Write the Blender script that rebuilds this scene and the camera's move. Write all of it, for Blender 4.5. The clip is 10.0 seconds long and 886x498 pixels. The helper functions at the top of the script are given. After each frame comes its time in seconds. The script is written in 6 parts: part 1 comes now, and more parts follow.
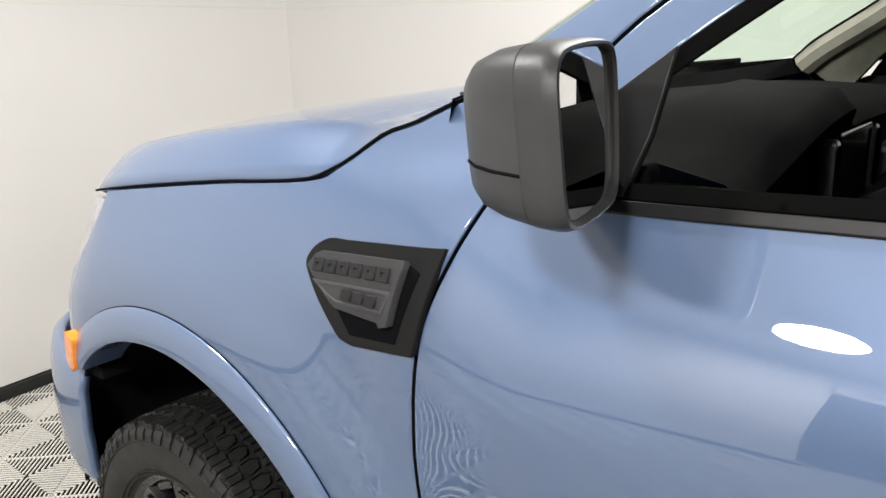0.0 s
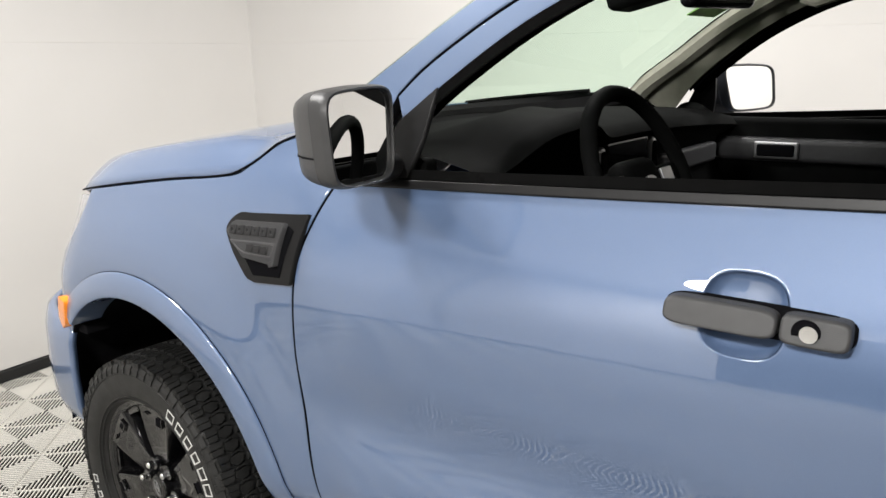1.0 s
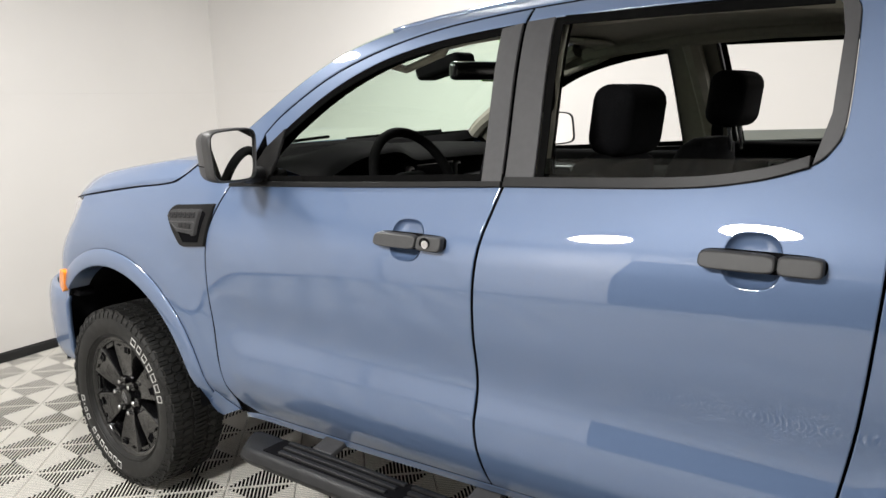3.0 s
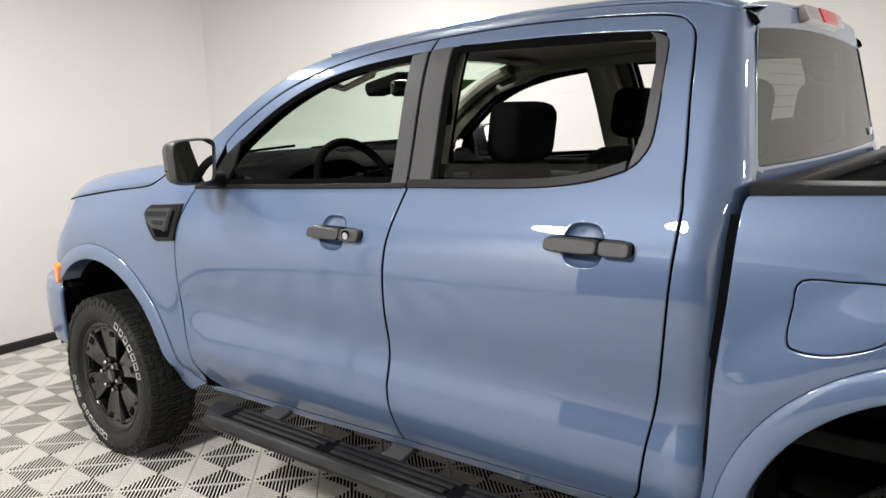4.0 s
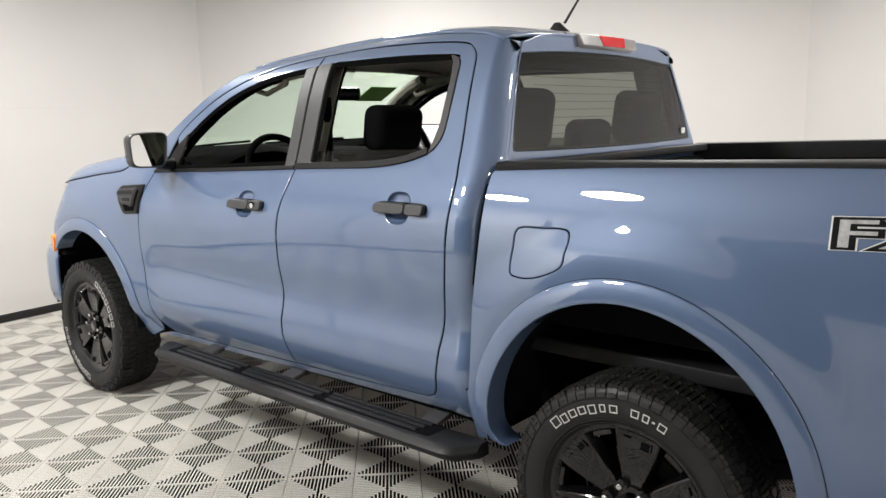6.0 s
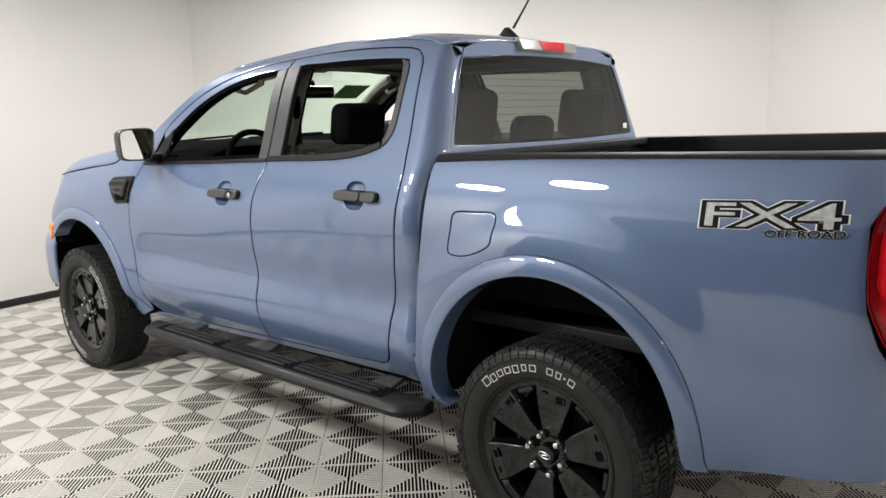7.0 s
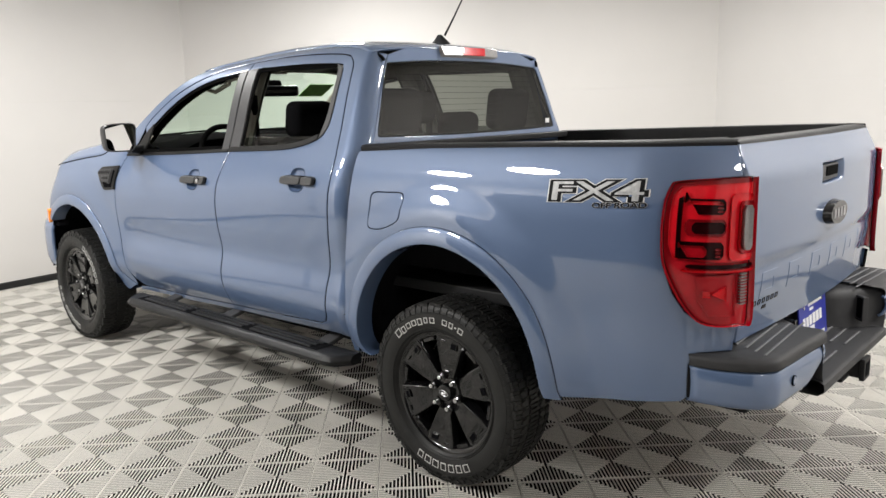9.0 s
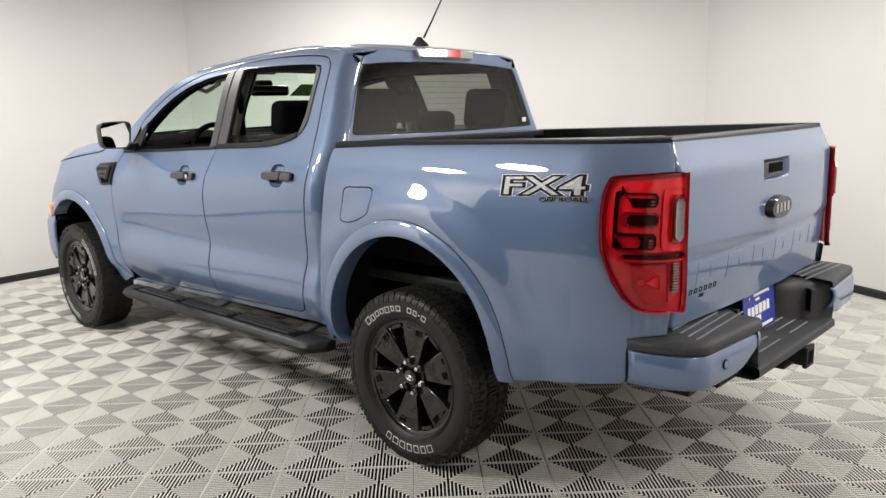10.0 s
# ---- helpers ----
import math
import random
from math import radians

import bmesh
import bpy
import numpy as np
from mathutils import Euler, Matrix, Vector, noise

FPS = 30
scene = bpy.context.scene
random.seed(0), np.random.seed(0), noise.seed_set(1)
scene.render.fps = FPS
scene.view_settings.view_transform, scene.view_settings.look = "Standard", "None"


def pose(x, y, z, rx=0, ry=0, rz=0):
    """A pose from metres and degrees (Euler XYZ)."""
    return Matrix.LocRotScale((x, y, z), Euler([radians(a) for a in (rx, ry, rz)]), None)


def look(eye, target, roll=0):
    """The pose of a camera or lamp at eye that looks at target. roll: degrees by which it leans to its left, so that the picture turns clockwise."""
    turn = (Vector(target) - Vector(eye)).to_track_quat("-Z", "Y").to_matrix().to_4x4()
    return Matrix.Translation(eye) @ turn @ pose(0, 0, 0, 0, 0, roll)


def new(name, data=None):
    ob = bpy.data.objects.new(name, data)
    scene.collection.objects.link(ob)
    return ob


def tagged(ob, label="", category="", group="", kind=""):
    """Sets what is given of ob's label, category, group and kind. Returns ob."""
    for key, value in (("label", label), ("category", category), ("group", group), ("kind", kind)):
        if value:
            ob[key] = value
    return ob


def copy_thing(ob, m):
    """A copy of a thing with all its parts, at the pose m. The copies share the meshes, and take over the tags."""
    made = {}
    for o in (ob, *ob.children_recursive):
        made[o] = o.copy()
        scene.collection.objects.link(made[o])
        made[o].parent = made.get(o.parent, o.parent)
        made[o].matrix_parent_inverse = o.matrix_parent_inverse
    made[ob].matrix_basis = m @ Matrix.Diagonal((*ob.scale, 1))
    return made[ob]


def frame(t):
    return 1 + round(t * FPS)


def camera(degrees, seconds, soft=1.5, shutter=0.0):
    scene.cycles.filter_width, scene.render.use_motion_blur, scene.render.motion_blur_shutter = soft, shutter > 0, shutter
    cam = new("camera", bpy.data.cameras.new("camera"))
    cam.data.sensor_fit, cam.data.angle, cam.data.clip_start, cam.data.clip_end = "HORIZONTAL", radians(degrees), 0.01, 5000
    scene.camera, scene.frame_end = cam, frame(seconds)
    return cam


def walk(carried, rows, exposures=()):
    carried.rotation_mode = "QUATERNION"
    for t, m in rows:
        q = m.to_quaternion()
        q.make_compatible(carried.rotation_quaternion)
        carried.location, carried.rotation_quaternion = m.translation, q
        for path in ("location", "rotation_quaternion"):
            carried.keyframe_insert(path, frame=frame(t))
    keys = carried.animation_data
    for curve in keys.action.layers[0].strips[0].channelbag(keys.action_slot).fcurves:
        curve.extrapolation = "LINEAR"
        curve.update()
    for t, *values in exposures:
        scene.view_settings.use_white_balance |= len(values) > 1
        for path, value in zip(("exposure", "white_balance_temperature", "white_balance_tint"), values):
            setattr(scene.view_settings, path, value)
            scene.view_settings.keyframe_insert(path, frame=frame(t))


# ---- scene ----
cam = camera(59.8, 10.0)
PATH = [
    (0, (-1.522, -1.221, 1.406), (-0.045, 0.02, 0.877), -1.5),
    (0.5, (-1.664, -1.488, 1.418), (-0.166, -0.26, 0.92), -1.5),
    (1, (-1.801, -1.752, 1.434), (-0.286, -0.534, 0.964), -1.6),
    (1.5, (-1.954, -2.015, 1.432), (-0.425, -0.801, 1.001), -1.4),
    (2, (-2.102, -2.267, 1.44), (-0.56, -1.06, 1.033), -1.5),
    (2.5, (-2.236, -2.53, 1.453), (-0.686, -1.327, 1.067), -1.5),
    (3.8, (-2.44, -3.107, 1.465), (-0.902, -1.878, 1.11), -1.7),
    (4, (-2.461, -3.214, 1.468), (-0.929, -1.977, 1.118), -1.7),
    (4.5, (-2.504, -3.482, 1.462), (-0.989, -2.221, 1.125), -1.6),
    (5, (-2.561, -3.701, 1.455), (-1.058, -2.424, 1.121), -1.5),
    (5.5, (-2.617, -3.91, 1.446), (-1.124, -2.622, 1.11), -1.4),
    (6.8, (-2.746, -4.417, 1.42), (-1.273, -3.106, 1.087), -1.2),
    (7, (-2.781, -4.475, 1.444), (-1.302, -3.176, 1.094), -1.4),
    (7.5, (-2.835, -4.647, 1.44), (-1.359, -3.344, 1.089), -1.3),
    (8, (-2.884, -4.801, 1.441), (-1.412, -3.495, 1.087), -1.4),
    (8.5, (-2.919, -4.937, 1.441), (-1.452, -3.625, 1.081), -1.5),
    (9, (-2.935, -5.086, 1.442), (-1.475, -3.768, 1.081), -1.5),
    (9.5, (-2.929, -5.221, 1.439), (-1.479, -3.891, 1.077), -1.5),
    (10, (-2.928, -5.339, 1.438), (-1.493, -3.994, 1.076), -1.4),
]
walk(cam, [(t, look(eye, target, roll)) for t, eye, target, roll in PATH])

# ---------------------------------------------------------------- light
world = bpy.data.worlds.new("world")
scene.world = world
world.use_nodes = True
world.node_tree.nodes["Background"].inputs[0].default_value = (0.9, 0.95, 1.0, 1)
world.node_tree.nodes["Background"].inputs[1].default_value = 0.02
scene.view_settings.exposure = 0.0

# place and relative brightness of each ceiling lamp
LAMPS = [(-3.68, -0.26, 0.95), (-3.30, -1.45, 2.0), (-2.6, -6.4, 0.42), (0.2, -6.2, 0.62), (1.4, -5.4, 0.65), (1.5, -3.9, 0.58), (1.9, -2.2, 0.64), (1.2, -0.2, 0.88), (-1.0, 0.4, 0.74)]
LAMP_POWER, LAMP_R = 74.0, 0.22


# ---------------------------------------------------------------- materials
def mat(name, color, rough=0.5, metal=0.0, coat=0.0, spec=0.5, noise_amt=0.0, noise_scale=20.0, bump=0.0, bump_scale=200.0,
        rough_var=0.0, random_amt=0.0, coat_ior=1.5, coat_rough=0.015):
    m = bpy.data.materials.new(name)
    m.use_nodes = True
    nt = m.node_tree
    b = nt.nodes["Principled BSDF"]
    b.inputs["Base Color"].default_value = (*color, 1)
    b.inputs["Roughness"].default_value = rough
    b.inputs["Metallic"].default_value = metal
    b.inputs["Coat Weight"].default_value = coat
    b.inputs["Coat Roughness"].default_value = coat_rough
    b.inputs["Coat IOR"].default_value = coat_ior
    b.inputs["Specular IOR Level"].default_value = spec
    tc = nt.nodes.new("ShaderNodeTexCoord")
    if noise_amt or random_amt:
        n = nt.nodes.new("ShaderNodeTexNoise")
        n.inputs["Scale"].default_value = noise_scale
        n.inputs["Detail"].default_value = 6
        nt.links.new(tc.outputs["Object"], n.inputs["Vector"])
        mr = nt.nodes.new("ShaderNodeMapRange")
        mr.inputs["From Min"].default_value, mr.inputs["From Max"].default_value = 0.3, 0.7
        mr.inputs["To Min"].default_value, mr.inputs["To Max"].default_value = 1 - noise_amt, 1 + noise_amt
        nt.links.new(n.outputs["Fac"], mr.inputs["Value"])
        last = mr.outputs["Result"]
        if random_amt:
            oi = nt.nodes.new("ShaderNodeObjectInfo")
            mr2 = nt.nodes.new("ShaderNodeMapRange")
            mr2.inputs["To Min"].default_value, mr2.inputs["To Max"].default_value = 1 - random_amt, 1 + random_amt
            nt.links.new(oi.outputs["Random"], mr2.inputs["Value"])
            mu = nt.nodes.new("ShaderNodeMath")
            mu.operation = "MULTIPLY"
            nt.links.new(last, mu.inputs[0])
            nt.links.new(mr2.outputs["Result"], mu.inputs[1])
            last = mu.outputs[0]
        mix = nt.nodes.new("ShaderNodeVectorMath")
        mix.operation = "SCALE"
        mix.inputs[0].default_value = color
        nt.links.new(last, mix.inputs["Scale"])
        nt.links.new(mix.outputs[0], b.inputs["Base Color"])
        if rough_var:
            mr3 = nt.nodes.new("ShaderNodeMapRange")
            mr3.inputs["From Min"].default_value, mr3.inputs["From Max"].default_value = 0.3, 0.7
            mr3.inputs["To Min"].default_value, mr3.inputs["To Max"].default_value = rough - rough_var, rough + rough_var
            nt.links.new(n.outputs["Fac"], mr3.inputs["Value"])
            nt.links.new(mr3.outputs["Result"], b.inputs["Roughness"])
    if bump:
        n2 = nt.nodes.new("ShaderNodeTexNoise")
        n2.inputs["Scale"].default_value = bump_scale
        n2.inputs["Detail"].default_value = 3
        nt.links.new(tc.outputs["Object"], n2.inputs["Vector"])
        bp = nt.nodes.new("ShaderNodeBump")
        bp.inputs["Strength"].default_value = bump
        bp.inputs["Distance"].default_value = 0.002
        nt.links.new(n2.outputs["Fac"], bp.inputs["Height"])
        nt.links.new(bp.outputs["Normal"], b.inputs["Normal"])
    return m


def glass_mat(name, color, rough=0.0):
    """Thin glazing: a tinted clear sheet with its mirror gloss on top."""
    m = bpy.data.materials.new(name)
    m.use_nodes = True
    nt = m.node_tree
    nt.nodes.remove(nt.nodes["Principled BSDF"])
    out = nt.nodes["Material Output"]
    tr = nt.nodes.new("ShaderNodeBsdfTransparent")
    tr.inputs[0].default_value = (*color, 1)
    gl = nt.nodes.new("ShaderNodeBsdfGlossy")
    gl.inputs["Roughness"].default_value = rough
    lw = nt.nodes.new("ShaderNodeLayerWeight")
    lw.inputs["Blend"].default_value = 0.5
    pw = nt.nodes.new("ShaderNodeMath")
    pw.operation, pw.inputs[1].default_value = "POWER", 5.0
    nt.links.new(lw.outputs["Facing"], pw.inputs[0])
    ma = nt.nodes.new("ShaderNodeMath")
    ma.operation, ma.inputs[1].default_value, ma.inputs[2].default_value = "MULTIPLY_ADD", 0.9, 0.05
    nt.links.new(pw.outputs[0], ma.inputs[0])
    mx = nt.nodes.new("ShaderNodeMixShader")
    nt.links.new(ma.outputs[0], mx.inputs[0])
    nt.links.new(tr.outputs[0], mx.inputs[1])
    nt.links.new(gl.outputs[0], mx.inputs[2])
    nt.links.new(mx.outputs[0], out.inputs[0])
    return m


PAINT = mat("blue_grey_paint", (0.093, 0.146, 0.264), rough=0.48, metal=0.22, coat=1.0, coat_ior=1.82, coat_rough=0.012, noise_amt=0.03, noise_scale=900, bump=0.012, bump_scale=45)
GAP = mat("shut_line_black", (0.004, 0.004, 0.005), rough=0.9, spec=0.05)
SEAL = mat("black_rubber_seal", (0.005, 0.005, 0.005), rough=0.9, spec=0.0, noise_amt=0.1, noise_scale=40)
TRIM = mat("textured_black_plastic", (0.020, 0.020, 0.021), rough=0.5, spec=0.18, noise_amt=0.12, noise_scale=30, bump=0.25, bump_scale=700)
MIRROR_SHELL = mat("grey_black_mirror_shell", (0.040, 0.040, 0.041), rough=0.42, spec=0.35, noise_amt=0.08, noise_scale=30, bump=0.15, bump_scale=900)
HANDLE_GREY = mat("dark_grey_grip", (0.046, 0.046, 0.047), rough=0.45, spec=0.35, noise_amt=0.08, noise_scale=40, bump=0.2, bump_scale=900)
VENT = mat("vent_surround_black", (0.012, 0.012, 0.0125), rough=0.3, spec=0.12, noise_amt=0.1, noise_scale=40, bump=0.1, bump_scale=700)
APPLIQUE = mat("dark_grey_applique", (0.055, 0.055, 0.058), rough=0.42, spec=0.3, noise_amt=0.06, noise_scale=60, bump=0.15, bump_scale=900)
GLOSS = mat("gloss_black", (0.008, 0.008, 0.009), rough=0.16, spec=0.3, coat=0.3, noise_amt=0.05, noise_scale=30)
RUBBER = mat("tyre_rubber", (0.017, 0.017, 0.0165), rough=0.48, spec=0.28, noise_amt=0.25, noise_scale=25, bump=0.2, bump_scale=300, rough_var=0.1)
WHITE_LETTER = mat("white_rubber", (0.58, 0.58, 0.56), rough=0.7, noise_amt=0.1, noise_scale=80)
RIM = mat("black_alloy", (0.004, 0.004, 0.0045), rough=0.14, coat=0.5, spec=0.4, noise_amt=0.1, noise_scale=30)
CHROME = mat("bright_metal", (0.75, 0.75, 0.76), rough=0.18, metal=1.0, noise_amt=0.04, noise_scale=40)
LINER = mat("wheel_well_liner", (0.005, 0.005, 0.006), rough=0.9, spec=0.1, noise_amt=0.3, noise_scale=14, bump=0.5, bump_scale=60)
STEEL = mat("dark_chassis_steel", (0.010, 0.010, 0.011), rough=0.6, spec=0.3, noise_amt=0.3, noise_scale=12)
BOARD = mat("running_board_plastic", (0.012, 0.0122, 0.013), rough=0.42, spec=0.25, noise_amt=0.15, noise_scale=16, bump=0.2, bump_scale=500, rough_var=0.08)
AMBER = mat("amber_lens", (0.85, 0.25, 0.015), rough=0.15, coat=0.5, noise_amt=0.08, noise_scale=60)
SILVER_DARK = mat("worn_grip_grey", (0.16, 0.16, 0.165), rough=0.6, noise_amt=0.2, noise_scale=60)
RED = mat("red_lens", (0.72, 0.008, 0.018), rough=0.2, spec=0.2, coat=0.6, noise_amt=0.06, noise_scale=30)
RED_DEEP = mat("deep_red_lens", (0.38, 0.003, 0.010), rough=0.2, spec=0.2, coat=0.6, noise_amt=0.1, noise_scale=30)
RED_BLACK = mat("red_black_lens", (0.02, 0.001, 0.002), rough=0.2, spec=0.1, coat=0.15, noise_amt=0.1, noise_scale=30)
CLEAR_LENS = mat("clear_lens_white", (0.37, 0.355, 0.355), rough=0.2, coat=1.0, noise_amt=0.08, noise_scale=90)
PAD = mat("step_pad_plastic", (0.036, 0.036, 0.038), rough=0.5, spec=0.3, noise_amt=0.12, noise_scale=30, bump=0.3, bump_scale=600)
BELT = mat("satin_black_moulding", (0.010, 0.010, 0.0105), rough=0.35, spec=0.22, noise_amt=0.1, noise_scale=40, bump=0.05, bump_scale=500)
LAMP_GREY = mat("dim_lamp_lens", (0.30, 0.30, 0.31), rough=0.25, coat=0.5, noise_amt=0.15, noise_scale=60)
INTERIOR = mat("black_soft_interior", (0.0058, 0.0060, 0.0060), rough=0.7, spec=0.012, noise_amt=0.2, noise_scale=18, bump=0.2, bump_scale=500)
CLOTH = mat("black_seat_cloth", (0.006, 0.006, 0.007), rough=0.95, spec=0.1, noise_amt=0.3, noise_scale=200, bump=0.4, bump_scale=900)
HEADLINER = mat("grey_headliner", (0.33, 0.32, 0.265), rough=0.95, noise_amt=0.06, noise_scale=40, bump=0.2, bump_scale=500)
SILVER = mat("satin_silver", (0.42, 0.42, 0.43), rough=0.35, metal=0.9, noise_amt=0.05, noise_scale=60)
MIRROR = mat("mirror_glass", (0.9, 0.9, 0.9), rough=0.0, metal=1.0)
GLASS = glass_mat("green_tinted_glass", (0.74, 0.90, 0.78))
DARK_GLASS = glass_mat("privacy_glass", (0.19, 0.205, 0.18))
SIDE_GLASS = glass_mat("tinted_side_glass", (0.30, 0.33, 0.31))
WALL = mat("white_wall_board", (0.60, 0.581, 0.558), rough=0.75, noise_amt=0.025, noise_scale=1.2, bump=0.06, bump_scale=60)
# unseen hall, near black to darken what the truck's flank reflects
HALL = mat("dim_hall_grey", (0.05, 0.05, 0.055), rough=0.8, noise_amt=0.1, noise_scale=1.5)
CEIL = mat("white_ceiling", (0.80, 0.79, 0.77), rough=0.85, noise_amt=0.03, noise_scale=2)
BASE = mat("black_baseboard", (0.008, 0.008, 0.008), rough=0.6, noise_amt=0.2, noise_scale=20)
TILE = mat("light_grey_floor_plastic", (0.72, 0.695, 0.64), rough=0.40, noise_amt=0.09, noise_scale=3.0, bump=0.1, bump_scale=400, random_amt=0.05)
# near-black webs and subfloor: the shade between ribs put into the colour
TILE_WEB_SHADE = mat("tile_web_shade", (0.012, 0.012, 0.012), rough=0.7, spec=0.2, noise_amt=0.2, noise_scale=8)
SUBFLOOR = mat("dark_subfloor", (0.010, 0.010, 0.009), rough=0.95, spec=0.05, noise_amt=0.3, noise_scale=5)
DECAL_SILVER = mat("decal_silver", (0.42, 0.425, 0.43), rough=0.35, noise_amt=0.25, noise_scale=60)
DECAL_BLACK = mat("decal_black", (0.008, 0.008, 0.009), rough=0.5, spec=0.08, noise_amt=0.1, noise_scale=60)
DECAL_WHITE = mat("decal_white", (0.75, 0.75, 0.75), rough=0.4, noise_amt=0.03, noise_scale=60)
PLATE_BLUE = mat("plate_blue", (0.02, 0.03, 0.28), rough=0.35, noise_amt=0.08, noise_scale=30)
TAG_GREEN = mat("green_tag", (0.22, 0.50, 0.10), rough=0.6, noise_amt=0.15, noise_scale=40)
LAMP_BODY = mat("lamp_body", (0.6, 0.6, 0.6), rough=0.4, noise_amt=0.05, noise_scale=30)


# ---------------------------------------------------------------- mesh helpers
def mesh_ob(name, verts, faces, material, parent=None, label="", smooth=True, normals=None, sharp=None):
    me = bpy.data.meshes.new(name)
    me.from_pydata([tuple(v) for v in verts], [], faces)
    me.materials.append(material)
    me.polygons.foreach_set("use_smooth", [smooth] * len(me.polygons))
    me.update()
    if normals is not None:
        me.normals_split_custom_set_from_vertices([tuple(n) for n in normals])
    elif smooth and sharp:
        me.set_sharp_from_angle(angle=radians(sharp))
    ob = new(name, me)
    ob.parent = parent
    if label:
        ob["label"] = label
    return ob


def weigh_normals(me, sharp):
    """Smooth shading in which large faces keep their flatness: corner normals weighted by area, split at sharp edges."""
    me.polygons.foreach_set("use_smooth", [True] * len(me.polygons))
    me.update()
    nv, nl, nf = len(me.vertices), len(me.loops), len(me.polygons)
    fn = np.zeros(nf * 3)
    me.polygons.foreach_get("normal", fn)
    fn = fn.reshape(-1, 3)
    ar = np.zeros(nf)
    me.polygons.foreach_get("area", ar)
    tot = np.zeros(nf, dtype=int)
    me.polygons.foreach_get("loop_total", tot)
    lv = np.zeros(nl, dtype=int)
    me.loops.foreach_get("vertex_index", lv)
    lf = np.repeat(np.arange(nf), tot)
    order = np.argsort(lv, kind="stable")
    starts = np.searchsorted(lv[order], np.arange(nv + 1))
    out = fn[lf].copy()
    cs = math.cos(radians(sharp))
    for v in range(nv):
        ls = order[starts[v]:starts[v + 1]]
        if len(ls) < 2:
            continue
        f = lf[ls]
        n = fn[f]
        near = (n @ n.T) > cs
        s = (near * ar[f][None, :]) @ n
        out[ls] = s / np.maximum(np.linalg.norm(s, axis=1, keepdims=True), 1e-12)
    me.normals_split_custom_set([tuple(q) for q in out])


def part(name, bm, material, parent, label="", sharp=35):
    bmesh.ops.recalc_face_normals(bm, faces=bm.faces)
    me = bpy.data.meshes.new(name)
    bm.to_mesh(me)
    bm.free()
    me.materials.append(material)
    weigh_normals(me, sharp)
    ob = new(name, me)
    ob.parent = parent
    if label:
        ob["label"] = label
    return ob


def add_box(bm, c, s, r=0.0, m=None, seg=2):
    """A box of centre c and size s, its edges rounded by r, turned by m about its centre."""
    res = bmesh.ops.create_cube(bm, size=1.0)
    vs = res["verts"]
    for v in vs:
        v.co = Vector((v.co.x * s[0], v.co.y * s[1], v.co.z * s[2]))
    if r > 0:
        es = list({e for v in vs for e in v.link_edges})
        out = bmesh.ops.bevel(bm, geom=es, offset=r, segments=seg, affect="EDGES", profile=0.5)
        vs = list({v for f in out["faces"] for v in f.verts} | {v for v in vs if v.is_valid})
    t = Matrix.Translation(c) @ (m.to_4x4() if m else Matrix.Identity(4))
    bmesh.ops.transform(bm, matrix=t, verts=vs)
    return vs


def box(name, c, s, material, parent, r=0.0, m=None, label="", seg=2):
    bm = bmesh.new()
    add_box(bm, c, s, r, m, seg)
    return part(name, bm, material, parent, label)


def grid_faces(n, k, close_n=False, close_k=False):
    f = []
    for i in range(n if close_n else n - 1):
        for j in range(k if close_k else k - 1):
            a, b = i, (i + 1) % n
            c, d = j, (j + 1) % k
            f.append((a * k + c, b * k + c, b * k + d, a * k + d))
    return f


def loft(name, rows, material, parent, label="", close_n=False, close_k=False, caps=False, sharp=40):
    n, k = len(rows), len(rows[0])
    bm = bmesh.new()
    vs = [bm.verts.new(p) for r in rows for p in r]
    for f in grid_faces(n, k, close_n, close_k):
        try:
            bm.faces.new([vs[i] for i in f])
        except ValueError:
            pass
    if caps:
        bm.faces.new([vs[j] for j in range(k)][::-1])
        bm.faces.new([vs[(n - 1) * k + j] for j in range(k)])
    bmesh.ops.remove_doubles(bm, verts=bm.verts, dist=1e-5)
    return part(name, bm, material, parent, label, sharp)


def tube(name, pts, r, material, parent, label="", k=10, closed=False, sharp=40):
    pts = [Vector(p) for p in pts]
    rows = []
    n = len(pts)
    up = Vector((0.123, 0.2, 1)).normalized()
    for i, p in enumerate(pts):
        a = pts[(i - 1) % n] if (closed or i > 0) else p
        b = pts[(i + 1) % n] if (closed or i < n - 1) else p
        d = (b - a).normalized()
        u = d.cross(up).normalized()
        v = u.cross(d).normalized()
        rr = r[i] if isinstance(r, (list, tuple)) else r
        rows.append([p + rr * (math.cos(q) * u + math.sin(q) * v) for q in [2 * math.pi * j / k for j in range(k)]])
    return loft(name, rows, material, parent, label, close_n=closed, close_k=True, caps=not closed, sharp=sharp)


def revolve(name, profile, center, material, parent, seg=64, label="", closed=False, sharp=30):
    """profile: (radius, x) pairs turned about the x axis through center."""
    rows = []
    for i in range(seg):
        a = 2 * math.pi * i / seg
        rows.append([(center[0] + x, center[1] + r * math.cos(a), center[2] + r * math.sin(a)) for r, x in profile])
    return loft(name, rows, material, parent, label, close_n=True, close_k=closed, sharp=sharp)


